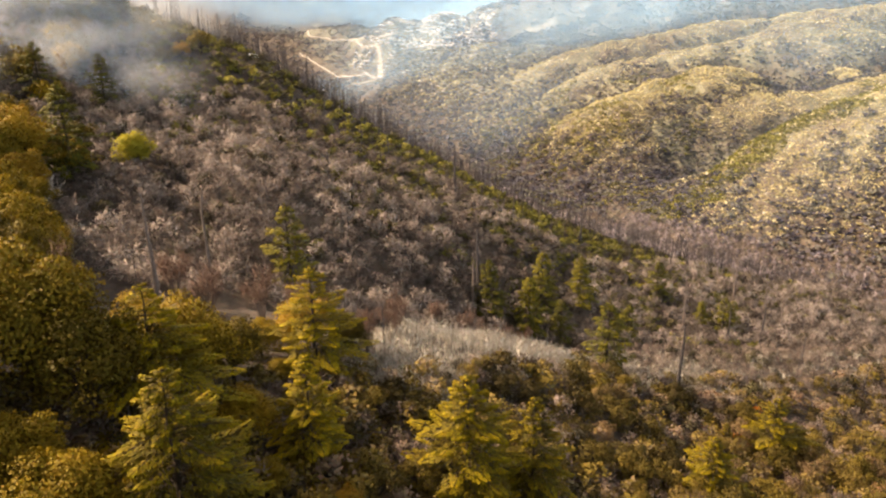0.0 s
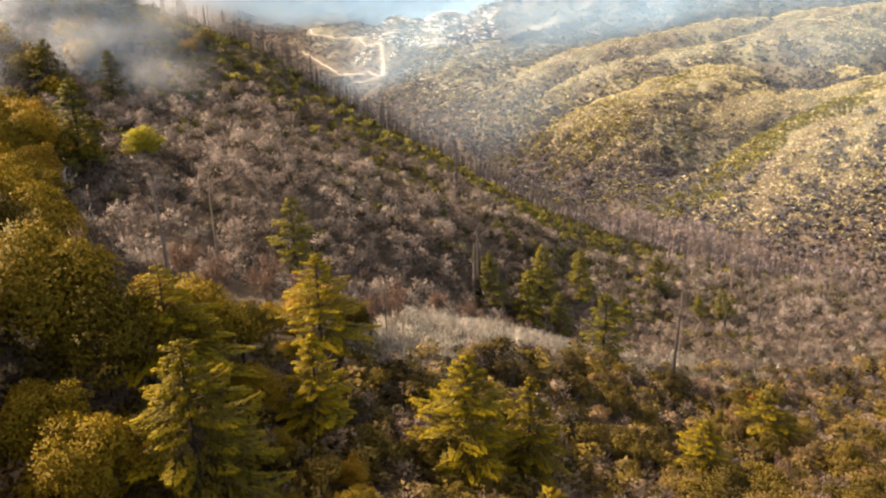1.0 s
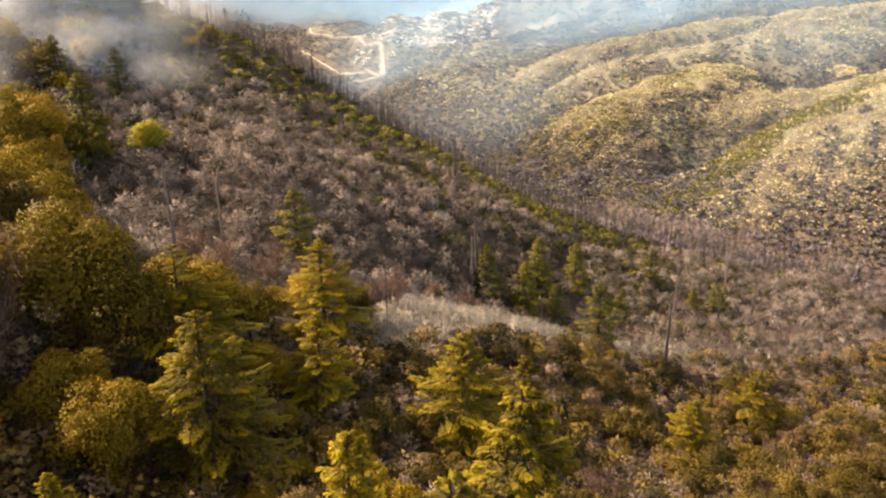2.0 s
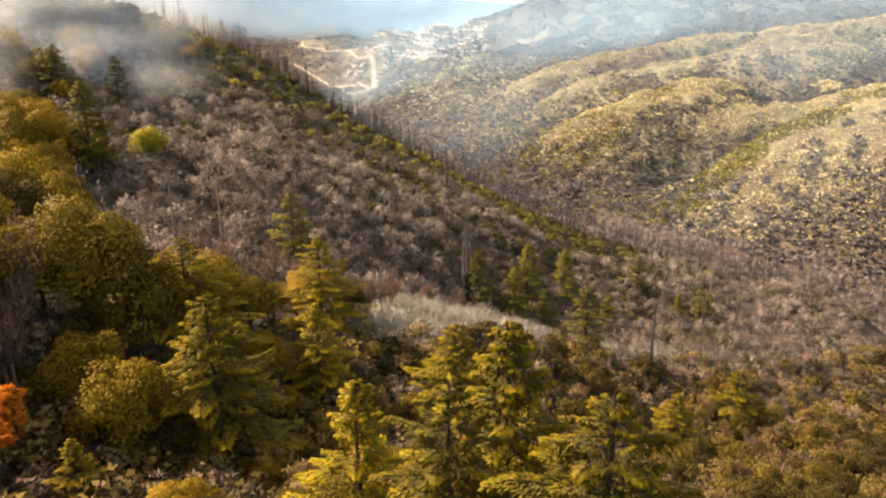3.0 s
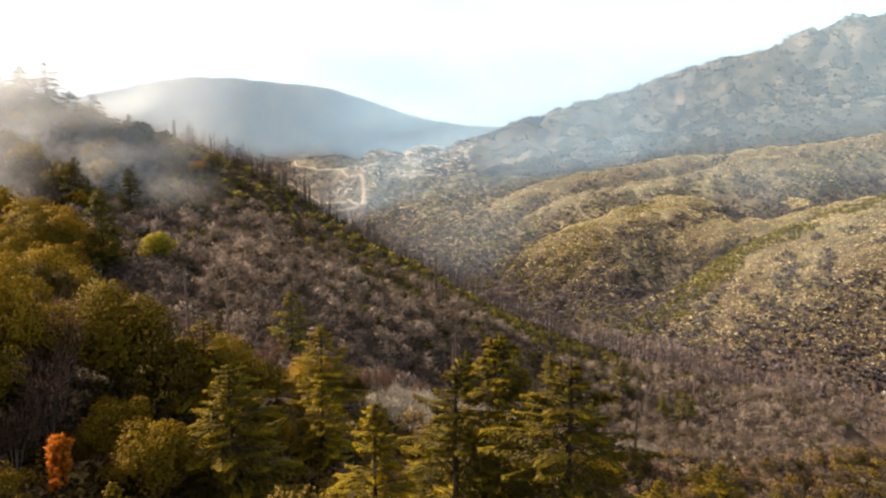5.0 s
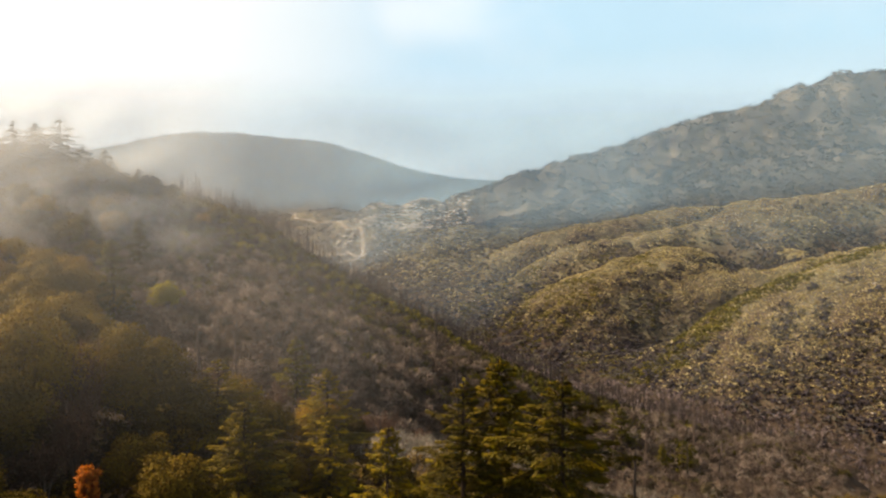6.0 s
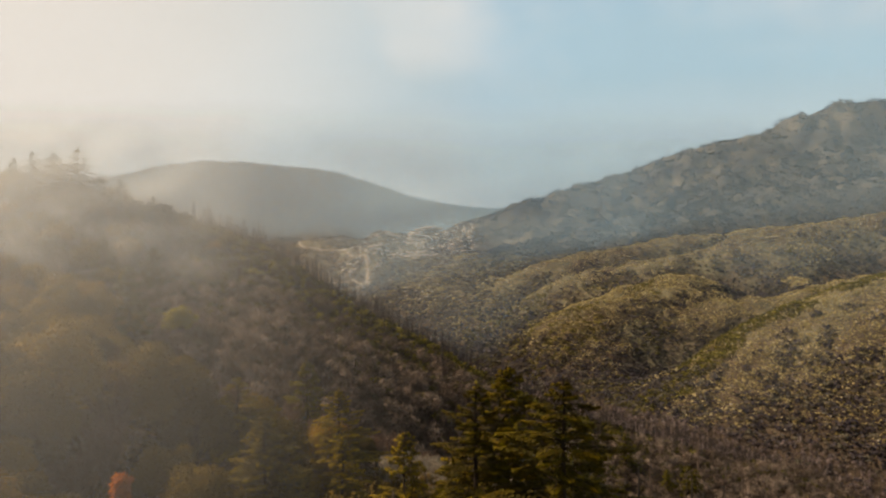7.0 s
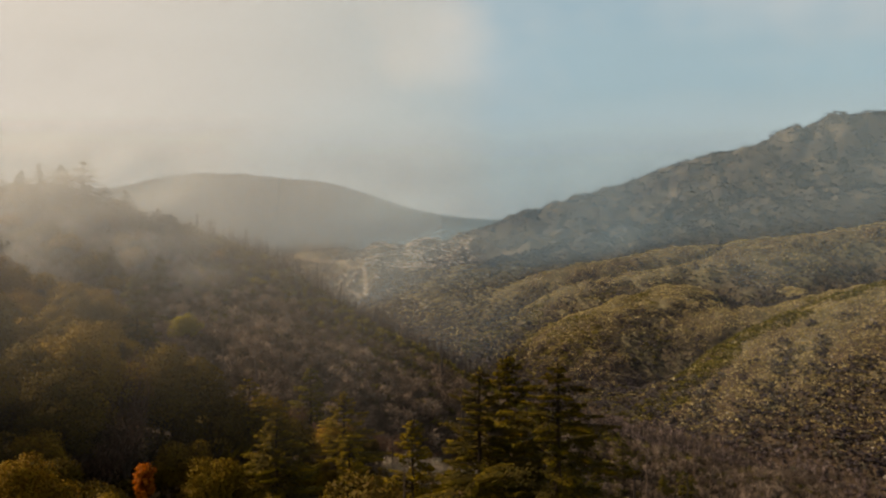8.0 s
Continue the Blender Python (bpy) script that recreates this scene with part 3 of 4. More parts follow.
def bare_tree(name, seed, tall=7.0, wide=2.6, mat=None, twigs=420):
    """A leafless grey tree or tall shrub: forking stems and a haze of fine twigs. Empty > trunk, crown."""
    rng = random.Random(seed)
    tree = new(name)
    stems, fine = Shape(), Shape()
    tips = []
    for k in range(7):
        a = 6.28 * k / 7 + rng.uniform(-0.4, 0.4)
        r = wide * rng.uniform(0.25, 1.0)
        top = Vector((r * math.cos(a), r * math.sin(a), tall * rng.uniform(0.62, 0.95)))
        mid = Vector((top.x * 0.35, top.y * 0.35, top.z * 0.5))
        stems.tube([(0.1 * math.cos(a), 0.1 * math.sin(a), -0.4), mid, top], [0.09 * tall / 7, 0.055, 0.015], 4)
        tips += [(mid, top)]
    for k in range(twigs):
        mid, top = tips[k % 7]
        p = mid.lerp(top, rng.uniform(0.15, 1.05)) + rand_way(rng) * wide * 0.24
        along = (rand_way(rng, 0.9) + (p - Vector((0, 0, tall * 0.3))).normalized() * 0.7).normalized() * rng.uniform(0.5, 1.15) * tall / 7
        fine.blade(p, along, along.cross(rand_way(rng)).normalized() * rng.uniform(0.02, 0.05), along, corners=3)
    new_part("trunk", stems.mesh("trunk", DEAD), tree)
    new_part("crown", fine.mesh("crown", mat or TWIGS), tree)
    return tree


def snag(seed, tall=16.0, thick=0.26, mat=None, limbs=16):
    """A burnt standing dead tree. Empty > trunk, each branch."""
    rng = random.Random(seed)
    tree = new("dead_tree")
    trunk = Shape()
    lean = (rng.uniform(-0.05, 0.05), rng.uniform(-0.05, 0.05))
    pts = [Vector((lean[0] * k + rng.uniform(-0.05, 0.05), lean[1] * k + rng.uniform(-0.05, 0.05), tall * k / 7 - 0.6)) for k in range(8)]
    trunk.tube(pts, [thick * (1.3 - 0.95 * k / 7) for k in range(8)], 7)
    new_part("trunk", trunk.mesh("trunk", mat or CHAR), tree)
    for k in range(limbs):
        u = rng.uniform(0.25, 0.97)
        i = min(6, int(u * 7))
        p = pts[i].lerp(pts[i + 1], u * 7 - i)
        a, long = rng.uniform(0, 6.28), rng.uniform(0.5, 2.1) * (1.15 - u) * tall / 14 + 0.25
        out = Vector((math.cos(a), math.sin(a), rng.uniform(-0.35, 0.4)))
        limb = Shape()
        limb.tube([p, p + out * long * 0.55, p + out * long + Vector((0, 0, rng.uniform(-0.3, 0.2) * long))], [0.05, 0.035, 0.01], 4)
        new_part("branch", limb.mesh("branch", mat or CHAR), tree)
    return tree


def at_place(x, y, scale=1.0, turn=0.0, tilt=0.0, sink=0.25, stretch=1.0):
    m = Matrix.Translation((x, y, ground_at(x, y) - sink)) @ Euler((tilt, 0, turn)).to_matrix().to_4x4()
    return m @ Matrix.Diagonal((scale, scale, scale * stretch, 1))


def template(seed, n, kind):
    """A small plant for wide cover, about 1 m high and wide: vertices, faces and the way each bit faces."""
    rng = random.Random(seed)
    s = Shape()
    lobes = [(rand_way(rng, 0.7), rng.uniform(0.15, 0.27)) for _ in range(8)]
    up = Vector((0, 0, 0.25))
    for k in range(n):
        way, r = lobes[k % 8]
        off = rand_way(rng, 0.35)
        mid = Vector((way.x * 0.31, way.y * 0.31, 0.24 + abs(way.z) * 0.44))
        if kind in ("twig", "coarse"):
            p = mid + off * r * rng.uniform(0.5, 1.05)
            along = (off * 0.8 + rand_way(rng, 0.6)).normalized() * rng.uniform(0.09, 0.21)
            s.blade(p, along, along.cross(rand_way(rng)).normalized() * rng.uniform(0.013, 0.026) * (1 if kind == "twig" else 2.4), off + 0.5 * way + up, corners=3)
        elif kind == "stem":
            a, r = rng.uniform(0, 6.28), 0.6 * math.sqrt(rng.random())
            p = Vector((r * math.cos(a), r * math.sin(a), -0.05))
            top = p + Vector((rng.uniform(-0.15, 0.15), rng.uniform(-0.15, 0.15), rng.uniform(0.6, 1.1)))
            if k % 3:
                p = p.lerp(top, rng.uniform(0.45, 0.8))
                top = p + Vector((rng.uniform(-0.3, 0.3), rng.uniform(-0.3, 0.3), rng.uniform(0.15, 0.35)))
            s.blade(p, top - p, (top - p).cross(rand_way(rng)).normalized() * rng.uniform(0.018, 0.04), Vector((math.cos(a), math.sin(a), 0.8)), corners=3)
        else:
            p = mid + off * r * rng.uniform(0.65, 1.1)
            size = 0.2 * math.sqrt(60 / n)
            along = (off * 0.6 + rand_way(rng)).normalized() * rng.uniform(0.75, 1.3) * size
            s.blade(p, along, along.cross(rand_way(rng)).normalized() * rng.uniform(0.32, 0.5) * size, off + 0.6 * way + up, corners=3)
    return np.array(s.v, np.float32), np.array(s.f, np.int32), np.array(s.n, np.float32)


def spread(name, label, templates, x, y, size, tall, mat, rng, category="shrubs"):
    """Joins very many plants into one sheet of cover that follows the ground."""
    z = height(x, y)
    vs, fs, ts, base = [], [], [], 0
    tint = rng.uniform(0, 1, len(x))
    turn = rng.uniform(0, 6.28, len(x))
    pick = rng.randint(0, len(templates), len(x))
    ns = []
    for k, (tv, tf, *tn) in enumerate(templates):
        sel = pick == k
        c, s = np.cos(turn[sel])[:, None], np.sin(turn[sel])[:, None]
        w, h = size[sel][:, None], tall[sel][:, None]
        px = x[sel][:, None] + w * (c * tv[:, 0] - s * tv[:, 1])
        py = y[sel][:, None] + w * (s * tv[:, 0] + c * tv[:, 1])
        pz = z[sel][:, None] + h * tv[:, 2] - 0.15
        v = np.stack([px, py, pz], -1).reshape(-1, 3)
        f = (tf[None] + (np.arange(sel.sum()) * len(tv))[:, None, None]).reshape(-1, tf.shape[1]) + base
        base += len(v)
        if tn:
            m = tn[0]
            ns.append(np.stack([c * m[:, 0] - s * m[:, 1], s * m[:, 0] + c * m[:, 1], np.broadcast_to(m[:, 2], (len(c), len(m)))], -1).reshape(-1, 3))
        ts.append(np.repeat(tint[sel], len(tv)))
        vs.append(v)
        fs.append(f)
    me = sheet(name, np.concatenate(vs), np.concatenate(fs), mat)
    me.attributes.new("tint", "FLOAT", "POINT").data.foreach_set("value", np.concatenate(ts).astype(np.float32))
    if ns:
        me.polygons.foreach_set("use_smooth", np.ones(len(me.polygons), bool))
        me.normals_split_custom_set_from_vertices(np.concatenate(ns))
    return tagged(new(name, me), label, category, kind="stuff")


# ---- cover of the hills ----
RNG = np.random.RandomState(7)
TWIG_T = [template(k, 190, "twig") for k in range(10)]
STEM_T = [template(20 + k, 40, "stem") for k in range(6)]
LEAF_T = [template(40 + k, 210, "leaf") for k in range(10)]
MID_T = [template(100 + k, 46, "leaf") for k in range(8)]
FAR_T = [template(60 + k, 16, "leaf") for k in range(8)]
FARTHER_T = [template(60 + k, 9, "leaf") for k in range(8)]
FARTWIG_T = [template(80 + k, 56, "coarse") for k in range(6)]


def scatter(n, x0, x1, y0, y1):
    return RNG.uniform(x0, x1, n), RNG.uniform(y0, y1, n)


def spaced(x, y, gap):
    """Keeps places at least a gap apart, with a hash grid."""
    seen, keep = {}, np.zeros(len(x), bool)
    for i, (a, b) in enumerate(zip(x, y)):
        ca, cb = int(a // gap), int(b // gap)
        if all((a - c) ** 2 + (b - d) ** 2 > gap * gap for u in (-1, 0, 1) for w in (-1, 0, 1) for c, d in seen.get((ca + u, cb + w), ())):
            seen.setdefault((ca, cb), []).append((a, b))
            keep[i] = True
    return keep


def line_y(name, x):
    a = np.array(LAND[name], float)
    return np.interp(x, a[:, 0], a[:, 1])


def cover(name, label, templates, mat, count, box, keep, gap, wide, tall, category="shrubs"):
    x, y = scatter(count, *box)
    k = keep(x, y)
    x, y = x[k], y[k]
    k = spaced(x, y, gap)
    x, y = x[k], y[k]
    n = len(x)
    size = RNG.uniform(0, 1, n) ** 1.4
    return spread(name, label, templates, x, y, wide[0] + (wide[1] - wide[0]) * size, tall[0] + (tall[1] - tall[0]) * size * RNG.uniform(0.7, 1.1, n), mat, RNG, category)


def on_spur(x, y):
    return (y > line_y("draw", x) - 10) & (y < line_y("spur_crest", x) + 6) & (np.abs(x + 2) < 0.74 * (y + 30))


def crest_gap(x, y):
    return line_y("spur_crest", x) - y


cover("bare_trees", "leafless grey trees crowding a burnt hillside", TWIG_T, TWIGS, 40000, (-260, 230, 100, 350),
      lambda x, y: on_spur(x, y) & (waves(x, y, 34, 21) > -0.9) & (crest_gap(x, y) > (32 + 16 * waves(x, y, 30, 2)) * np.clip((120 - x) / 60, 0.05, 1)) & (waves(x, y, 26, 62) + crest_gap(x, y) / 90 + np.clip((x - 50) / 40, 0, 2) > -0.1), 2.9, (4.4, 9.0), (3.8, 8.6), "trees")
cover("spur_green_brush", "low olive-green brush near the spur's crest", MID_T, GREENLOW, 14000, (-260, 230, 130, 350),
      lambda x, y: on_spur(x, y) & (waves(x, y, 40, 22) + 0.5 * waves(x, y, 15, 23) > -1.7 + crest_gap(x, y) / 40 + 1.0 * np.clip((x - 80) / 60, 0, 1)), 1.9, (2.6, 5.6), (1.9, 4.6))
cover("spur_dark_brush", "dark evergreen brush among bare trees", LEAF_T, SAGE, 7000, (-260, 230, 100, 350),
      lambda x, y: on_spur(x, y) & (waves(x, y, 55, 24) > -0.25), 4.4, (3.0, 6.0), (2.8, 6.0))
cover("pale_dry_brush", "pale grey stems of dead brush, standing close together", STEM_T, PALE, 24000, (-30, 230, 100, 290),
      lambda x, y: (y > line_y("near_spur", x) - 20 + 5 * waves(x, y, 25, 6) + 0.04 * x) & (y < line_y("near_spur", x) + 16) & (x > -14 + 8 * waves(x, y, 20, 5)) & (RNG.rand(len(x)) > 0.92 * np.clip((x - 40) / 45, 0, 1)), 1.2, (1.8, 3.4), (2.4, 4.4))
near_slope = lambda x, y: (y < line_y("near_spur", x) - 12 + 0.04 * x + 12 * np.clip((-x - 5) / 10, 0, 1)) & (y > np.maximum(14, -8 + 0.30 * x)) & (np.abs(x + 2) < 0.74 * (y + 52) + 4)
cover("mixed_shrubs", "olive, brown and rusty shrubs covering the near slope", LEAF_T, SHRUB, 18000, (-110, 240, -20, 235),
      lambda x, y: near_slope(x, y) & (waves(x, y, 30, 26) > -0.95), 2.5, (3.0, 7.6), (2.2, 6.6))
cover("bare_shrubs", "leafless grey shrubs among the green ones", TWIG_T, BROWNTWIGS, 9000, (-60, 240, 20, 260),
      lambda x, y: (near_slope(x, y) & (waves(x, y, 45, 27) + 0.5 * waves(x, y, 16, 28) > -0.5)) | ((x > 34) & (np.abs(y - line_y("near_spur", x) - 2 - 0.04 * x) < 19) & (np.abs(x + 2) < 0.74 * (y + 52))), 3.0, (3.4, 6.6), (2.8, 6.0))
cover("dark_shrubs", "dark evergreen shrubs between lighter ones on the slope", LEAF_T, SAGE, 3000, (-40, 240, 10, 250),
      lambda x, y: (near_slope(x, y) | ((x > 40) & (np.abs(y - line_y("near_spur", x)) < 16))) & (waves(x, y, 38, 29) > -0.25), 4.0, (3.0, 6.4), (2.6, 5.6))
cover("valley_thicket", "grey leafless thicket on the valley floor", FARTWIG_T, GREYTWIGS, 34000, (20, 460, 240, 640),
      lambda x, y: (y > line_y("spur_crest", x) + 4) & (far_side(x, y) < 0.5) & (crest_gap(x, y) > -260) & (np.abs(x) < 0.72 * (y + 50)), 2.9, (3.0, 6.0), (4.0, 8.5), "trees")
GRID_X, GRID_Y = np.arange(-320, 1480, 11.0), np.arange(260, 2280, 11.0)
GRID_Z = height(*(g.ravel() for g in np.meshgrid(GRID_X, GRID_Y))).reshape(len(GRID_Y), len(GRID_X))


cover("valley_dark_shrubs", "dark grey-green shrubs in the leafless thicket", FAR_T, HILLSAGE, 9000, (20, 460, 240, 640),
      lambda x, y: (y > line_y("spur_crest", x) + 8) & (far_side(x, y) < 0.5) & (np.abs(x) < 0.72 * (y + 50)) & (waves(x, y, 70, 54) > -0.5), 3.8, (3.0, 6.4), (2.2, 5.4))


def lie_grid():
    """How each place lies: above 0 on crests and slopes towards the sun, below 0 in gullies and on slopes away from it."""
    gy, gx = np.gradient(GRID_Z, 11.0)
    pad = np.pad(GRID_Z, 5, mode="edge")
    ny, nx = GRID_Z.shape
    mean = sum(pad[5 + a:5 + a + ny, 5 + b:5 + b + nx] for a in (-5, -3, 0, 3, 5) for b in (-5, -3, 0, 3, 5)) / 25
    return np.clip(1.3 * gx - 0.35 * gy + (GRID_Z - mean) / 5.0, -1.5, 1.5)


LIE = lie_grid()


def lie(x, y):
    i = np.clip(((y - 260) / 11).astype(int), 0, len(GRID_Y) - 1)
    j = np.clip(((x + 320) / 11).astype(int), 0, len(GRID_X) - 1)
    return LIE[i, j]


across = lambda x, y: ((far_side(x, y) > 0.5) | (y > 640)) & (np.abs(x) < 0.72 * (y + 60)) & (y > 280) & ~((x < -85) & (y > 1600))
# shrub colours also paint the hills' relief: pale sunward, dark where shade falls
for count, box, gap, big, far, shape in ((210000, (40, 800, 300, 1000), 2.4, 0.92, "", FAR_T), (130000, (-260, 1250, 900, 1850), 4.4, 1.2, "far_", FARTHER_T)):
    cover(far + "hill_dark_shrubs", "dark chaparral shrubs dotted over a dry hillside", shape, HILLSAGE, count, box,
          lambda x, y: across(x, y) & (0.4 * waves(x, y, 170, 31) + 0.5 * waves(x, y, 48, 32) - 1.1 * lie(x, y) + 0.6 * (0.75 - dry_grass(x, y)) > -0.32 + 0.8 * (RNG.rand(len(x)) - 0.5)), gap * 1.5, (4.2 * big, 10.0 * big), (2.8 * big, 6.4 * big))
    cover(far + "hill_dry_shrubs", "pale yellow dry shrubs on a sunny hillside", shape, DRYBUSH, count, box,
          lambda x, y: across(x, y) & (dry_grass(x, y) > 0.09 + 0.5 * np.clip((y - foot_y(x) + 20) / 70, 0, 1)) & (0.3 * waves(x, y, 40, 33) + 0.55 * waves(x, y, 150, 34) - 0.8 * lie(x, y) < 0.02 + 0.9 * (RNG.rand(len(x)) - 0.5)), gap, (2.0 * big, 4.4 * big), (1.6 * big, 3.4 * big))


cover("hill_green_brush", "low green brush on a crest across the creek", FAR_T, GREENLOW, 26000, (180, 620, 540, 700),
      lambda x, y: (far_side(x, y) > 0.5) & (np.abs(y - np.interp(x, [219, 258, 293, 333, 421, 507, 662], [620, 650, 665, 675, 680, 690, 700]) + 42) < 34 + 24 * waves(x, y, 60, 51)), 2.6, (4.0, 7.0), (2.6, 4.2))
cover("valley_green_brush", "low olive-green brush on the valley floor", FAR_T, GREENLOW, 26000, (60, 620, 560, 1100),
      lambda x, y: across(x, y) & (waves(x, y, 150, 52) + 0.6 * waves(x, y, 50, 53) + 0.8 * np.clip((260 - x) / 150, -1, 0.6) > 0.35), 3.8, (4.4, 7.4), (2.2, 4.0))

# ---- burnt snags: a far fence of them along the crest and in the valley ----
def snag_template(seed):
    rng = random.Random(seed)
    s = Shape()
    lean = rng.uniform(-0.05, 0.05)
    s.tube([(0, 0, -0.03), (lean * 0.4, 0, 0.5), (lean, 0, 1.0)], [0.0145, 0.011, 0.005], 4)
    for k in range(24):
        u, w = rng.uniform(0.35, 0.98), rand_way(rng, 0.5)
        s.blade((lean * u, 0, u), w * rng.uniform(0.05, 0.16) * (1.25 - u), w.orthogonal().normalized() * 0.006)
    return np.array(s.v, np.float32), np.array(s.f, np.int32)


SNAG_T = [snag_template(k) for k in range(6)]
for name, count, box, keep, gap, tall in (
    ("crest_snags", 42000, (-116, 240, 230, 390), lambda x, y: (crest_gap(x, y) < 2) & (crest_gap(x, y) > -44) & (waves(x, y, 17, 61) > -0.55) & (RNG.rand(len(x)) < np.interp(x, [0, 70, 180], [1.0, 0.6, 0.3])), 1.35, (4, 14)),
    ("valley_snags", 16000, (60, 420, 260, 520), lambda x, y: (crest_gap(x, y) < 0) & (far_side(x, y) < 0.5), 4.2, (4, 14)),
    ("spur_snags", 900, (-120, 230, 110, 290), lambda x, y: (crest_gap(x, y) > 6) & (y > line_y("near_spur", x)), 11, (5, 12)),
):
    cover(name, "thin burnt trunks of dead trees, standing", SNAG_T, CHAR, count, box, keep, gap, tall, tall, "dead trees")

# ---- trees that stand out, by place ----
RNG = np.random.RandomState(11)
def use_up(protos):
    """Takes away the trees that only served to be copied."""
    for ob in protos:
        for o in (*ob.children_recursive, ob):
            bpy.data.objects.remove(o)


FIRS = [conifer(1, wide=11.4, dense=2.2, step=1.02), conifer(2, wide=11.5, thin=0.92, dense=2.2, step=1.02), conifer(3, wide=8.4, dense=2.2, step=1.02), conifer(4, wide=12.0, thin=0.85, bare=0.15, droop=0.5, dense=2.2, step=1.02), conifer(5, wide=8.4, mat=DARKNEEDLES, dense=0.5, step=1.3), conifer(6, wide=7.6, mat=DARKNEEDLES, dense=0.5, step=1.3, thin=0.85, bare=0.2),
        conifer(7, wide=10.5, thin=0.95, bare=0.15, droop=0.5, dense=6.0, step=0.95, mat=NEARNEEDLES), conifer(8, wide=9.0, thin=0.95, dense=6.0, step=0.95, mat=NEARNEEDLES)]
for ob in FIRS:
    tagged(ob, "tall olive-green fir with long drooping boughs", "conifer", "conifers on the slope")
STANDING = [  # x, y, top, kind
    (6.6, 5.2, -14.0, 6), (0.7, 8.0, -15.0, 7), (3.6, 13.0, -14.8, 2), (3.1, 79.3, -45.6, 0), (-20.9, 99.5, -37.8, 1), (-17.2, 74.7, -40.0, 2), (-26.0, 55.3, -30.8, 0),
    (-34.1, 70.9, -28.8, 3), (49.3, 104.9, -73.5, 0), (77.0, 136.0, -85.0, 1), (14.2, 196.0, -72.5, 4), (27.0, 196.0, -78.5, 4), (42.9, 160.0, -71.0, 5),
    (-36.9, 153.5, -42.5, 5), (-95.4, 173.0, -16.5, 4), (-118.0, 205.0, -8.0, 4), (-104.0, 214.0, -12.0, 4), (85.5, 252.0, -94.5, 5), (-5.0, 22.0, -23.0, 2), (-33.0, 37.0, -37.2, 2), (128.0, 165.0, -109.0, 1),
    (13.0, 84.0, -52.0, 2), (33.0, 212.0, -76.0, 4), (48.9, 225.0, -82.5, 4), (38.0, 200.0, -88.0, 5), (63.0, 211.0, -95.0, 5), (66.0, 136.0, -91.5, 2), (108.5, 239.7, -105.0, 5), (100.0, 241.0, -107.0, 4), (113.0, 243.0, -108.0, 4),
]
for x, y, top, kind in STANDING:
    copy_thing(FIRS[kind], at_place(x, y, (top - ground_at(x, y)) / 18.0, (x * 7.3 + y) % 6.28, sink=0.2))
for x, y, tall in ((-163, 258, 23), (-152, 256, 25), (-167, 262, 19), (-156, 262, 18), (-128, 252, 14), (-180, 258, 16), (-196, 264, 17), (-205, 262, 14), (-158, 250, 20), (-170, 254, 21), (-140, 250, 18), (-146, 246, 16), (-134, 256, 17), (-121, 258, 15), (-115, 262, 12), (-176, 266, 14), (-190, 272, 13), (-108, 264, 10)):
    copy_thing(FIRS[(2, 3, 1)[x % 3]], at_place(x, y, tall / 18.0, (x * 7.3 + y) % 6.28, sink=0.2))
use_up(FIRS)
TAKEN = [(a, b) for a, b, *_ in STANDING]
OAKS = [broadleaf("oak", 11, leaf=0.21, clumps=84, leaves=210), broadleaf("oak", 12, 8.0, 5.0, leaf=0.21, clumps=84, leaves=210), broadleaf("oak", 13, 10.0, 4.6, leaf=0.21, clumps=84, leaves=210)]
for ob in OAKS:
    tagged(ob, "round olive-gold oak with a dense crown", "oak tree", "oaks on the slope")
x, y = scatter(3200, -140, 10, -5, 170)
keep = ((y < line_y("near_spur", x) + 16) | ((x < -0.62 * y) & (y < 166) & (y > 90))) & (np.abs(x + 2) < 0.72 * (y + 45) + 6) & (x < -9 + 0.16 * (60 - y)) & (y > 16)
FIR_SPOTS = [(a, b) for a, b, *_ in STANDING] + [(-39.4, 39.3), (-49, 57), (-46, 50), (-54, 62), (-47, 44)]
for a, b in zip(x[keep], y[keep]):
    if all((a - c) ** 2 + (b - d) ** 2 > 40 for c, d in TAKEN) and all((a - c) ** 2 + (b - d) ** 2 > 44 for c, d in FIR_SPOTS):
        if 0 < 39.3 - b < 24 and abs(a + 39.4 * (b + 24) / 63.3) < 6:
            continue
        TAKEN.append((a, b))
        size = RNG.uniform(0.62, 1.32) * min(1, 0.62 + max(0, b - 20) / 110) * (1 + 0.45 * min(1, max(0, (-a - 28) / 18)))
        if any(0 < d - b < 20 and abs(a - c * (b + 20) / (d + 20)) < 6 for c, d in FIR_SPOTS):
            size *= 0.6
        copy_thing(OAKS[len(TAKEN) % 3], at_place(a, b, size, RNG.uniform(0, 6.28), sink=0.4))
FAR_OAKS = [tagged(broadleaf("oak", 15 + k, 9.0, 4.8, leaf=0.62, clumps=42, leaves=26), "olive oak high on the misty hillside", "oak tree", "oaks on the misty hill") for k in range(3)]
x, y = scatter(300, -215, -92, 172, 268)
for a, b in [(a, b) for a, b in zip(x, y) if a < -0.5 * b][:110]:
    copy_thing(FAR_OAKS[int(b) % 3], at_place(a, b, RNG.uniform(0.6, 1.25), RNG.uniform(0, 6.28), sink=0.4))
bright = tagged(broadleaf("oak", 17, 10.0, 4.4, mat=BRIGHTOAK), "bright yellow-green oak alone on the grey hillside", "oak tree")
bright.matrix_world = at_place(-84, 184.5, 1.2, 1.0)
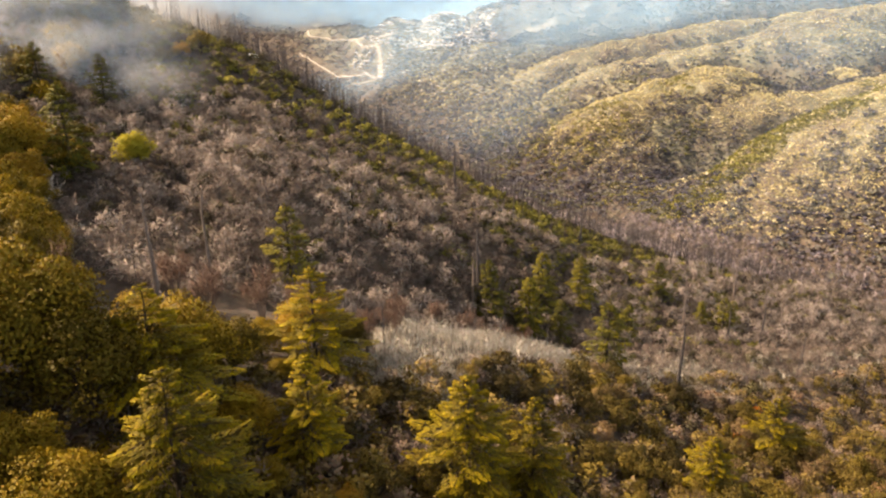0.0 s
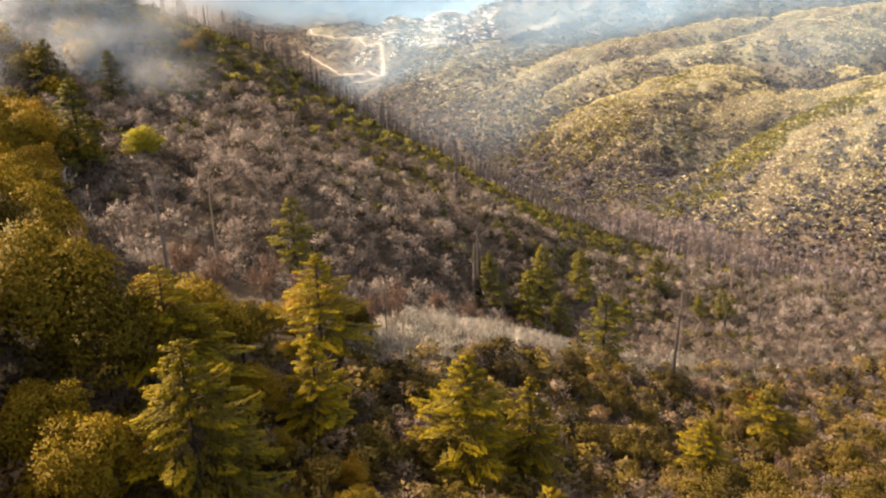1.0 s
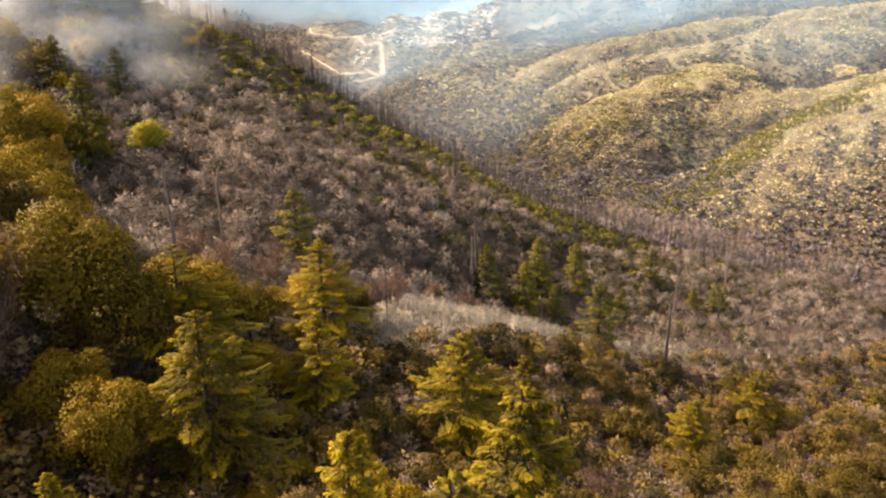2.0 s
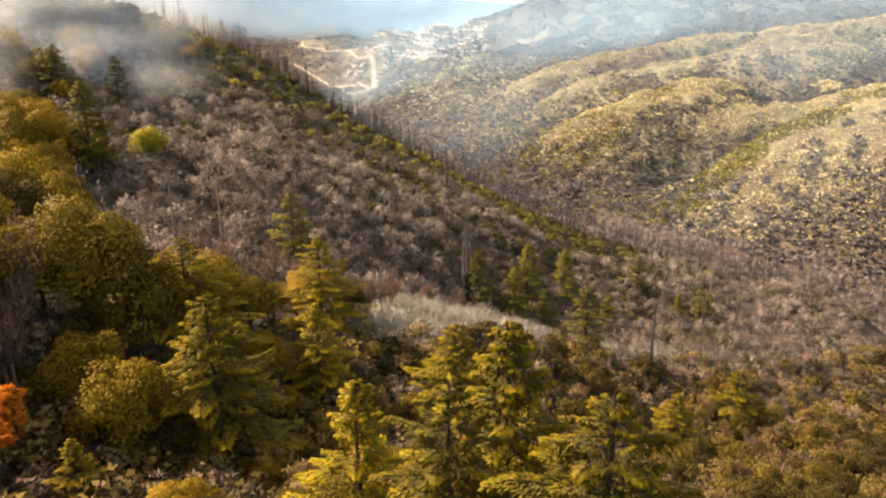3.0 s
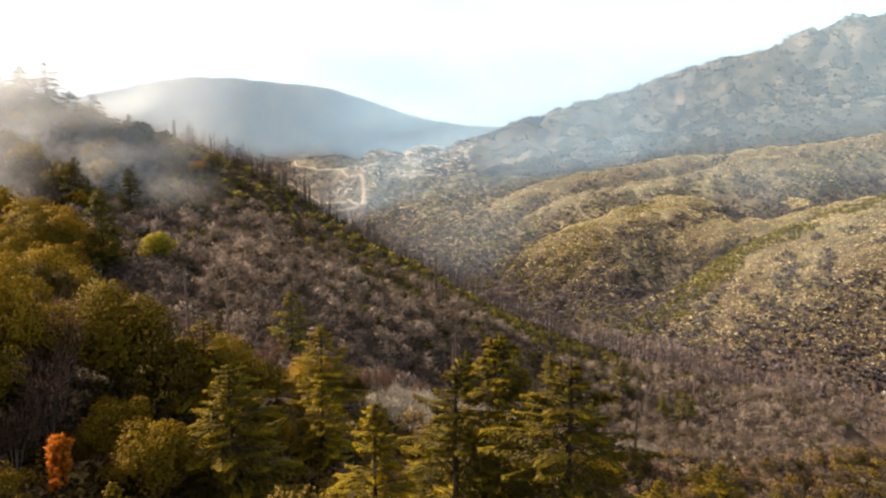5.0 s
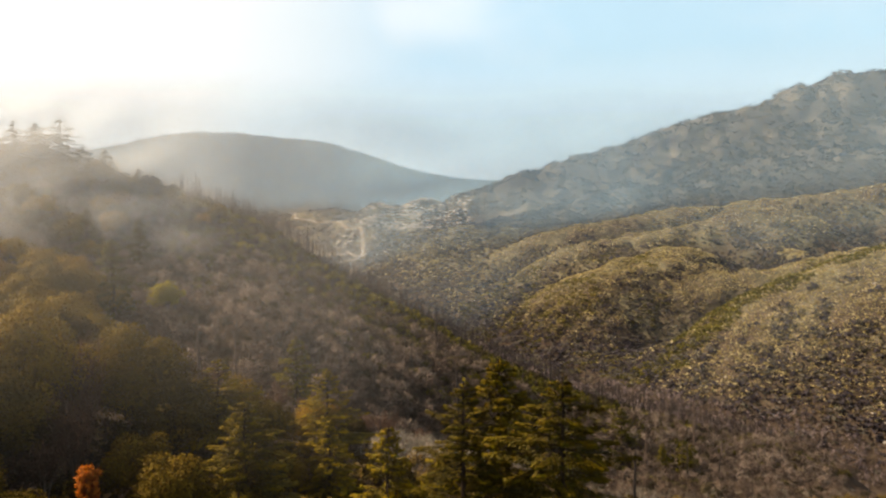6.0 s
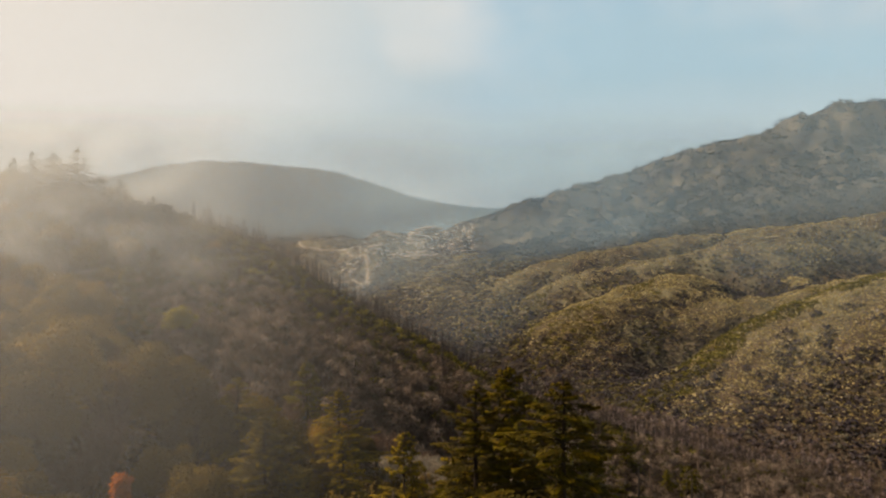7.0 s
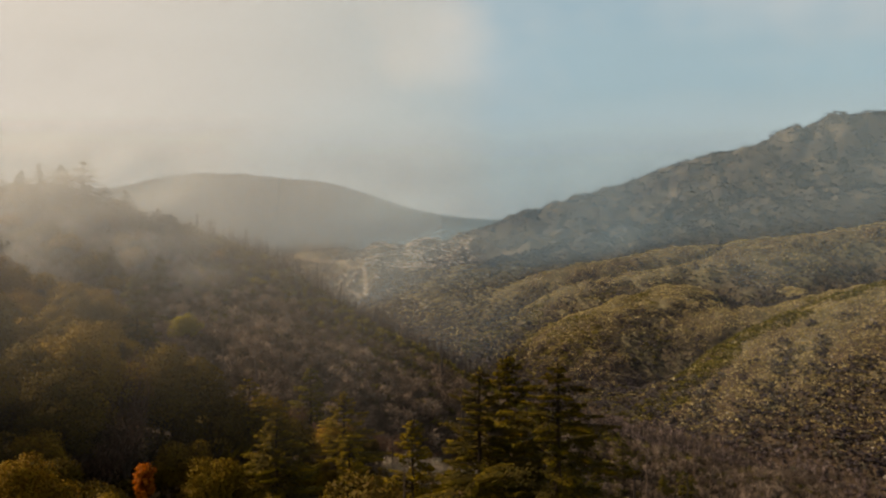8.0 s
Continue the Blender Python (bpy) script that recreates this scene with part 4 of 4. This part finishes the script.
for k in range(26):
    a = -216 + 5.0 * k + RNG.uniform(-2, 2)
    copy_thing(FAR_OAKS[k % 3], at_place(a, RNG.uniform(246, 272), RNG.uniform(0.6, 1.0), RNG.uniform(0, 6.28), sink=0.4))
use_up(OAKS + FAR_OAKS)
rusty = tagged(broadleaf("rust_tree", 31, 9.0, 1.05, mat=RUST, clumps=30, leaves=70), "small slender tree with bright rust-orange leaves", "tree")
rusty.matrix_world = at_place(-39.4, 39.3, (-31.6 - ground_at(-39.4, 39.3)) / 9.2, 0.4)
# brown leafless trees among the oaks
BROWNS = [tagged(bare_tree("bare_tree", 41 + k, mat=REDTWIGS, twigs=1100), "leafless brown-grey tree with fine twigs", "bare tree", "bare trees among the oaks") for k in range(3)]
for k, (x, y, tall) in enumerate(((-49, 57, 14), (-46, 50, 12), (-54, 62, 14), (-47, 44, 10), (-56, 66, 13), (-58, 92, 12), (-66, 104, 13), (-74, 112, 12), (-44, 118, 10), (-36, 124, 11), (-30, 128, 10), (-24, 118, 11), (-52, 122, 12),
    (-14, 112, 9), (-10, 122, 8), (12, 176, 9), (18, 180, 10), (6, 172, 9), (24, 186, 9), (-2, 166, 9), (-12, 158, 9), (40, 60, 8), (56, 88, 7), (22, 66, 8), (44, 96, 7), (72, 116, 8))):
    copy_thing(BROWNS[k % 3], at_place(x, y, tall / 7.0, k * 1.3))
use_up(BROWNS)
# single shrubs on the near slope
SHRUBS = [tagged(broadleaf("shrub", 51 + k, 4.2, 2.5, mat=SHRUBLEAF, leaf=0.19, clumps=24, leaves=110), "rounded olive and brown shrub on the slope", "shrub", "shrubs on the near slope") for k in range(4)]
x, y = scatter(1600, -30, 130, -6, 150)
keep = (y < line_y("near_spur", x) - 14) & (y > np.maximum(10, -6 + 0.42 * x)) & (np.abs(x + 2) < 0.72 * (y + 45) + 4) & (x > -10 - 0.1 * y)
count = 0
for a, b in zip(x[keep], y[keep]):
    if count < 240 and all((a - c) ** 2 + (b - d) ** 2 > 13 for c, d in TAKEN):
        TAKEN.append((a, b))
        count += 1
        copy_thing(SHRUBS[count % 4], at_place(a, b, RNG.uniform(0.7, 1.45) * (1.0 + 0.4 * min(1, max(0, (a - 30) / 20))), RNG.uniform(0, 6.28), sink=0.3))
use_up(SHRUBS)
RUSTS = [tagged(broadleaf("shrub", 61, 3.4, 2.2, mat=RUST, leaf=0.28, clumps=16, leaves=40), "rust-orange shrub with dry leaves", "shrub", "rust shrubs")]
for k, (x, y, size) in enumerate(((66, 139, 1.2), (70, 141, 1.0), (73, 139, 0.9), (62, 142, 0.8), (84, 158, 0.8), (96, 166, 0.7), (30, 88, 0.6))):
    copy_thing(RUSTS[0], at_place(x, y, size, k))
use_up(RUSTS)

# ---- standing dead trees ----
CROOK = (-46.3, 126.0, -30.4)
SNAGS = [snag(1), snag(2, limbs=22), snag(3, limbs=9), snag(4, thick=0.34, limbs=26)]
PALE_SNAGS = [snag(5, mat=DEAD, limbs=30), snag(6, mat=DEAD, limbs=18)]
for ob in SNAGS:
    tagged(ob, "burnt black dead tree, standing bare", "dead tree", "dead trees on the hill")
for ob in PALE_SNAGS:
    tagged(ob, "weathered brown dead tree with broken branches", "dead tree", "dead trees on the hill")
for k, (x, y, tall, pale) in enumerate(((4.8, 247.8, 23, 0), (58, 272.7, 20, 0), (28, 262, 12, 0), (11.3, 197.4, 26, 0), (9.2, 194.9, 19, 1), (57.8, 147.5, 25, 0), (89.3, 229.7, 24, 1), (135.6, 262.7, 19, 1), (127.6, 275.5, 22, 1), (141, 258, 18, 1), (105, 226, 17, 0), (122, 236, 16, 0),
    (136, 257.8, 11, 0), (111, 188.7, 9, 0), (132.9, 188.7, 10.4, 0), (-48.9, 108.0, 23.2, 1), (-39.7, 140.4, 8, 0), (132.3, 285, 13, 0), (179.6, 272, 10.6, 0),
    (-45.8, 269, 10.5, 0), (-31, 261.4, 11.5, 0), (-20.3, 259.5, 11.5, 0), (63, 278, 5, 1), (-5.6, 9.8, 6.6, 1), (22, 255, 10, 0), (44, 262, 9, 0), (80, 275, 12, 0), (100, 280, 11, 0))):
    pool = PALE_SNAGS if pale else SNAGS
    copy_thing(pool[k % len(pool)], at_place(x, y, tall / 16.0, k * 1.9, 0.05 * math.sin(k * 2.3), sink=0.1) @ Matrix.Diagonal((1.2, 1.2, 1, 1)))
use_up(SNAGS + PALE_SNAGS)


def crooked_snag(tall):
    """A pale dead tree whose top bends over sideways. Empty > trunk, each branch."""
    rng = random.Random(77)
    tree = tagged(new("dead_tree"), "pale dead tree with a crooked, bent-over top", "dead tree", "dead trees on the hill")
    trunk = Shape()
    trunk.tube([(0, 0, -0.6), (0.1, 0, tall * 0.4), (-0.1, 0.1, tall * 0.78), (0.5, 0.1, tall * 0.93), (1.6, 0.1, tall), (2.9, 0.0, tall * 0.97)], [0.34, 0.27, 0.2, 0.16, 0.11, 0.03], 7)
    new_part("trunk", trunk.mesh("trunk", DEAD), tree)
    for k in range(22):
        u, a = rng.uniform(0.3, 0.92), rng.uniform(0, 6.28)
        p, out, long = Vector((0, 0, tall * u)), Vector((math.cos(a), math.sin(a), rng.uniform(-0.5, 0.3))), rng.uniform(0.6, 2.2)
        limb = Shape()
        limb.tube([p, p + out * long * 0.6, p + out * long + Vector((0, 0, -0.3 * long))], [0.06, 0.04, 0.01], 4)
        new_part("branch", limb.mesh("branch", DEAD), tree)
    return tree


crooked_snag(CROOK[2] - ground_at(*CROOK[:2])).matrix_world = at_place(*CROOK[:2], sink=0.0)

# ---- the road, the houses and the rocks far down the valley ----
def drape(name, label, points, wide, mat):
    pts = np.array(points, float)
    at = np.concatenate([[0], np.cumsum(np.hypot(*np.diff(pts, axis=0).T))])
    s = np.arange(0, at[-1], 8.0)
    x, y = np.interp(s, at, pts[:, 0]), np.interp(s, at, pts[:, 1])
    for _ in range(6):
        x[1:-1], y[1:-1] = (x[:-2] + 2 * x[1:-1] + x[2:]) / 4, (y[:-2] + 2 * y[1:-1] + y[2:]) / 4
    dx, dy = np.gradient(x), np.gradient(y)
    n = np.hypot(dx, dy)
    z = height(x, y) + 1.4
    rows = []
    for off, drop in ((-0.56, -3.0), (-0.5, 0.0), (0.5, 0.0), (0.56, -3.0)):
        w = wide * off * (1 + 0.25 * waves(x, y, 60, 8)) * np.interp(s, [0, 260, 420], [1.7, 1.3, 0.9])
        rows.append(np.stack([x - dy / n * w, y + dx / n * w, z + drop], -1))
    v = np.stack(rows, 1).reshape(-1, 3)
    f = [(4 * i + j, 4 * i + j + 1, 4 * i + j + 5, 4 * i + j + 4) for i in range(len(x) - 1) for j in range(3)]
    return tagged(new(name, sheet(name, v, f, mat)), label, "road", kind="structure")


ROADS = [[(-150, 1740), (-156, 1834), (-160, 1885), (-178, 1950), (-225, 2060), (-295, 2290), (-345, 2315), (-392, 2365), (-425, 2375), (-445, 2400), (-470, 2520)],
         [(-160, 1765), (-212, 1855), (-249, 1909), (-318, 2040), (-388, 2150), (-450, 2240)], [(-160, 1740), (-199, 1769), (-236, 1777)]]
drape("road", "pale dirt road winding down the valley", ROADS[0], 10, DIRT)
drape("road", "pale dirt road along the valley floor", ROADS[1], 5, DIRT)
drape("road", "narrow dirt track by the creek", ROADS[2], 4, DIRT)


def off_road(x, y, gap):
    """True where a place is clear of the roads."""
    clear = np.ones(len(x), bool)
    for line in ROADS:
        for (ax, ay), (bx, by) in zip(line[:-1], line[1:]):
            u = np.clip(((x - ax) * (bx - ax) + (y - ay) * (by - ay)) / ((bx - ax) ** 2 + (by - ay) ** 2), 0, 1)
            clear &= np.hypot(x - ax - u * (bx - ax), y - ay - u * (by - ay)) > gap
    return clear


cover("valley_floor_scrub", "dark green scrub on the valley floor beside the road", FARTHER_T, HILLSAGE, 42000, (-760, -60, 1500, 2650),
      lambda x, y: off_road(x, y, 16) & (waves(x, y, 160, 45) + 0.7 * waves(x, y, 55, 46) > -0.35), 7.0, (6.0, 13.0), (3.5, 8.0))
cover("mountain_scrub", "dark chaparral clumps on a hazy mountainside", FARTHER_T, HILLSAGE, 60000, (0, 1700, 1400, 2150),
      lambda x, y: (y > foot_y(x) - 30) & (np.abs(x) < 0.74 * (y + 60)) & (0.7 * waves(x, y, 130, 47) + 0.6 * waves(x, y, 48, 48) > -0.1), 8.0, (7.0, 15.0), (4.0, 9.0))


def house(x, y, w, d, h, turn):
    """A low white house with a pitched roof. Empty > wall, roof."""
    ob = tagged(new("house"), "low white house with a grey roof in the valley", "house", "houses in the valley")
    body, top = Shape(), Shape()
    body.v = [(sx * w / 2, sy * d / 2, z) for z in (-3, h) for sx, sy in ((-1, -1), (1, -1), (1, 1), (-1, 1))]
    body.f = [(0, 1, 5, 4), (1, 2, 6, 5), (2, 3, 7, 6), (3, 0, 4, 7), (4, 5, 6, 7)]
    top.v = [(sx * (w / 2 + 0.5), sy * (d / 2 + 0.5), h + 0.05) for sx, sy in ((-1, -1), (1, -1), (1, 1), (-1, 1))] + [(-w / 2 - 0.5, 0, h + d * 0.28), (w / 2 + 0.5, 0, h + d * 0.28)]
    top.f = [(0, 1, 5, 4), (2, 3, 4, 5), (1, 2, 5), (3, 0, 4), (3, 2, 1, 0)]
    new_part("wall", body.mesh("wall", WHITEWALL), ob)
    new_part("roof", top.mesh("roof", ROOFING), ob)
    ob.matrix_world = Matrix.Translation((x, y, ground_at(x, y))) @ Euler((0, 0, turn)).to_matrix().to_4x4()
    return ob


for spot in ((-588, 2206, 26, 14, 7, 0.3), (-520, 2010, 20, 12, 6, 0.1), (-440, 2000, 24, 12, 6, -0.2)):
    house(*spot)


def rock_template(seed):
    """A rough boulder of about 1 m."""
    bm = bmesh.new()
    bmesh.ops.create_icosphere(bm, subdivisions=1, radius=0.55)
    rng = random.Random(seed)
    for v in bm.verts:
        v.co *= rng.uniform(0.72, 1.15)
    v, f = [tuple(q.co) for q in bm.verts], [tuple(q.index for q in face.verts) for face in bm.faces]
    bm.free()
    return np.array(v, np.float32), np.array(f, np.int32)


ROCK_T = [rock_template(k) for k in range(8)]
cover("hill_boulders", "pale granite boulders scattered over a dry hillside", ROCK_T, ROCK, 9000, (120, 900, 330, 1400),
      lambda x, y: across(x, y) & (waves(x, y, 120, 41) + 0.6 * waves(x, y, 40, 42) > 0.35), 6.0, (1.2, 4.0), (0.8, 2.4), "boulders")
cover("valley_rocks", "pale granite outcrops on hills by the road", ROCK_T, ROCK, 9000, (-420, 500, 1350, 2700),
      lambda x, y: (x < 260) & (x > np.interp(y, [1350, 1700, 2700], [0, -130, -420])) & (waves(x, y, 200, 43) + 0.7 * waves(x, y, 70, 44) > 0.1), 8.0, (3.0, 11.0), (2.0, 6.5), "rocks")

cover("rock_hill_outcrops", "pale pinkish granite outcrops crowding a low hill", ROCK_T, PALEROCK, 9000, (-250, 150, 1850, 2230),
      lambda x, y: off_road(x, y, 20) & (waves(x, y, 110, 64) + 0.6 * waves(x, y, 40, 65) > -0.05), 7.0, (4.0, 13.0), (3.0, 8.5), "rocks")

# ---- mist: thin drifting sheets that hang in the valley and on the spur ----
def mist(y0, x0, x1, z0, z1, thick, seed, ragged=0.5, feather=0.35, lean=0.5, foot=True, mat=None, settle=0.0, brink=0.0):
    nx, nz = 90, 44
    u, w = np.meshgrid(np.linspace(0, 1, nx), np.linspace(0, 1, nz), indexing="ij")
    x, z = x0 + (x1 - x0) * u, z0 + (z1 - z0) * w
    span = (x1 - x0) * 0.35
    y = (foot_y(x) - 110 if y0 is None else y0) + lean * (z - z0) + 0.004 * (x1 - x0) * waves(x, z * 2, span, seed)
    edge = np.minimum(np.minimum(u, 1 - u), np.minimum(w, 1 - w) if foot else 1 - w) / feather
    edge = np.clip(edge, 0, 1) ** 2 * (3 - 2 * np.clip(edge, 0, 1))
    if brink:  # a sharper brink towards the way and at the foot
        a, b = np.clip((x1 - x) / brink, 0, 1), np.clip((z - z0) / 3.0, 0, 1)
        edge = np.clip(u / 0.2, 0, 1) * np.clip((1 - w) / 0.35, 0, 1) * a * a * (3 - 2 * a) * b * b * (3 - 2 * b)
    puff = 0.5 + 0.5 * waves(x, z * 1.6, span, seed + 1) + 0.25 * waves(x, z * 1.6, span * 0.4, seed + 2)
    t = thick * edge * np.clip(1 - ragged + ragged * 1.3 * puff, 0, 1)
    if settle:
        over = np.clip((z.ravel() - height(x.ravel(), y.ravel())) / settle, 0, 1).reshape(z.shape)
        t = t * over * over * (3 - 2 * over)
    i, j = np.meshgrid(np.arange(nx - 1), np.arange(nz - 1), indexing="ij")
    p = i * nz + j
    f = np.stack([p, p + nz, p + nz + 1, p + 1], -1).reshape(-1, 4)
    f = f[t.ravel()[f].max(1) > 0.0004]
    me = sheet("mist", np.stack([x.ravel(), y.ravel(), z.ravel()], 1), f, mat or MIST)
    me.polygons.foreach_set("use_smooth", np.ones(len(f), bool))
    me.attributes.new("thickness", "FLOAT", "POINT").data.foreach_set("value", t.ravel().astype(np.float32))
    return tagged(new("mist", me), "thin white mist drifting over the valley", "mist", kind="stuff")


# haze far down the valley and before the mountain
for y0, x0, seed in ((2420, -3400, 1), (2500, -3400, 6), (2580, -1000, 7)):
    mist(y0, x0, 2600, -260, 500, 0.245, seed, ragged=0.05, foot=False, feather=0.36, mat=HAZE, settle=60, lean=0.3)
mist(1500, -350, 700, -260, 240, 0.245, 5, ragged=0.1, foot=False, feather=0.25, mat=HAZE, settle=50, lean=0.3)
mist(None, 50, 2300, -260, 620, 0.16, 2, ragged=0.15, foot=False, feather=0.2, mat=HAZE, settle=80, lean=0.3)
mist(840, -210, 1900, -230, 260, 0.14, 9, ragged=0.3, foot=False, feather=0.18, mat=HAZE, settle=60, lean=0.3)
mist(420, 90, 1300, -200, 240, 0.07, 11, ragged=0.5, foot=False, mat=HAZE, settle=50, lean=0.5)
# cloud that clings to the top of the spur
mist(276, -255, -76, -30, 62, 0.245, 3, ragged=0.2, settle=6, feather=0.25)
mist(212, -225, -66, -32, 46, 0.245, 4, ragged=0.2, settle=5, feather=0.26, lean=0.3)
mist(160, -260, -112, -40, 50, 0.245, 10, ragged=0.3, settle=10, feather=0.25, lean=1.1)
# the near end of the cloud, beside the way
mist(-31.0, -36, -1.6, -5.4, 17, 0.20, 12, ragged=0.4, brink=1.6)
mist(-39.0, -30, -2.9, -6.0, 15, 0.21, 13, ragged=0.5, brink=1.6)
mist(-42.0, -26, -3.3, -6.2, 14, 0.20, 15, ragged=0.6, brink=1.6)
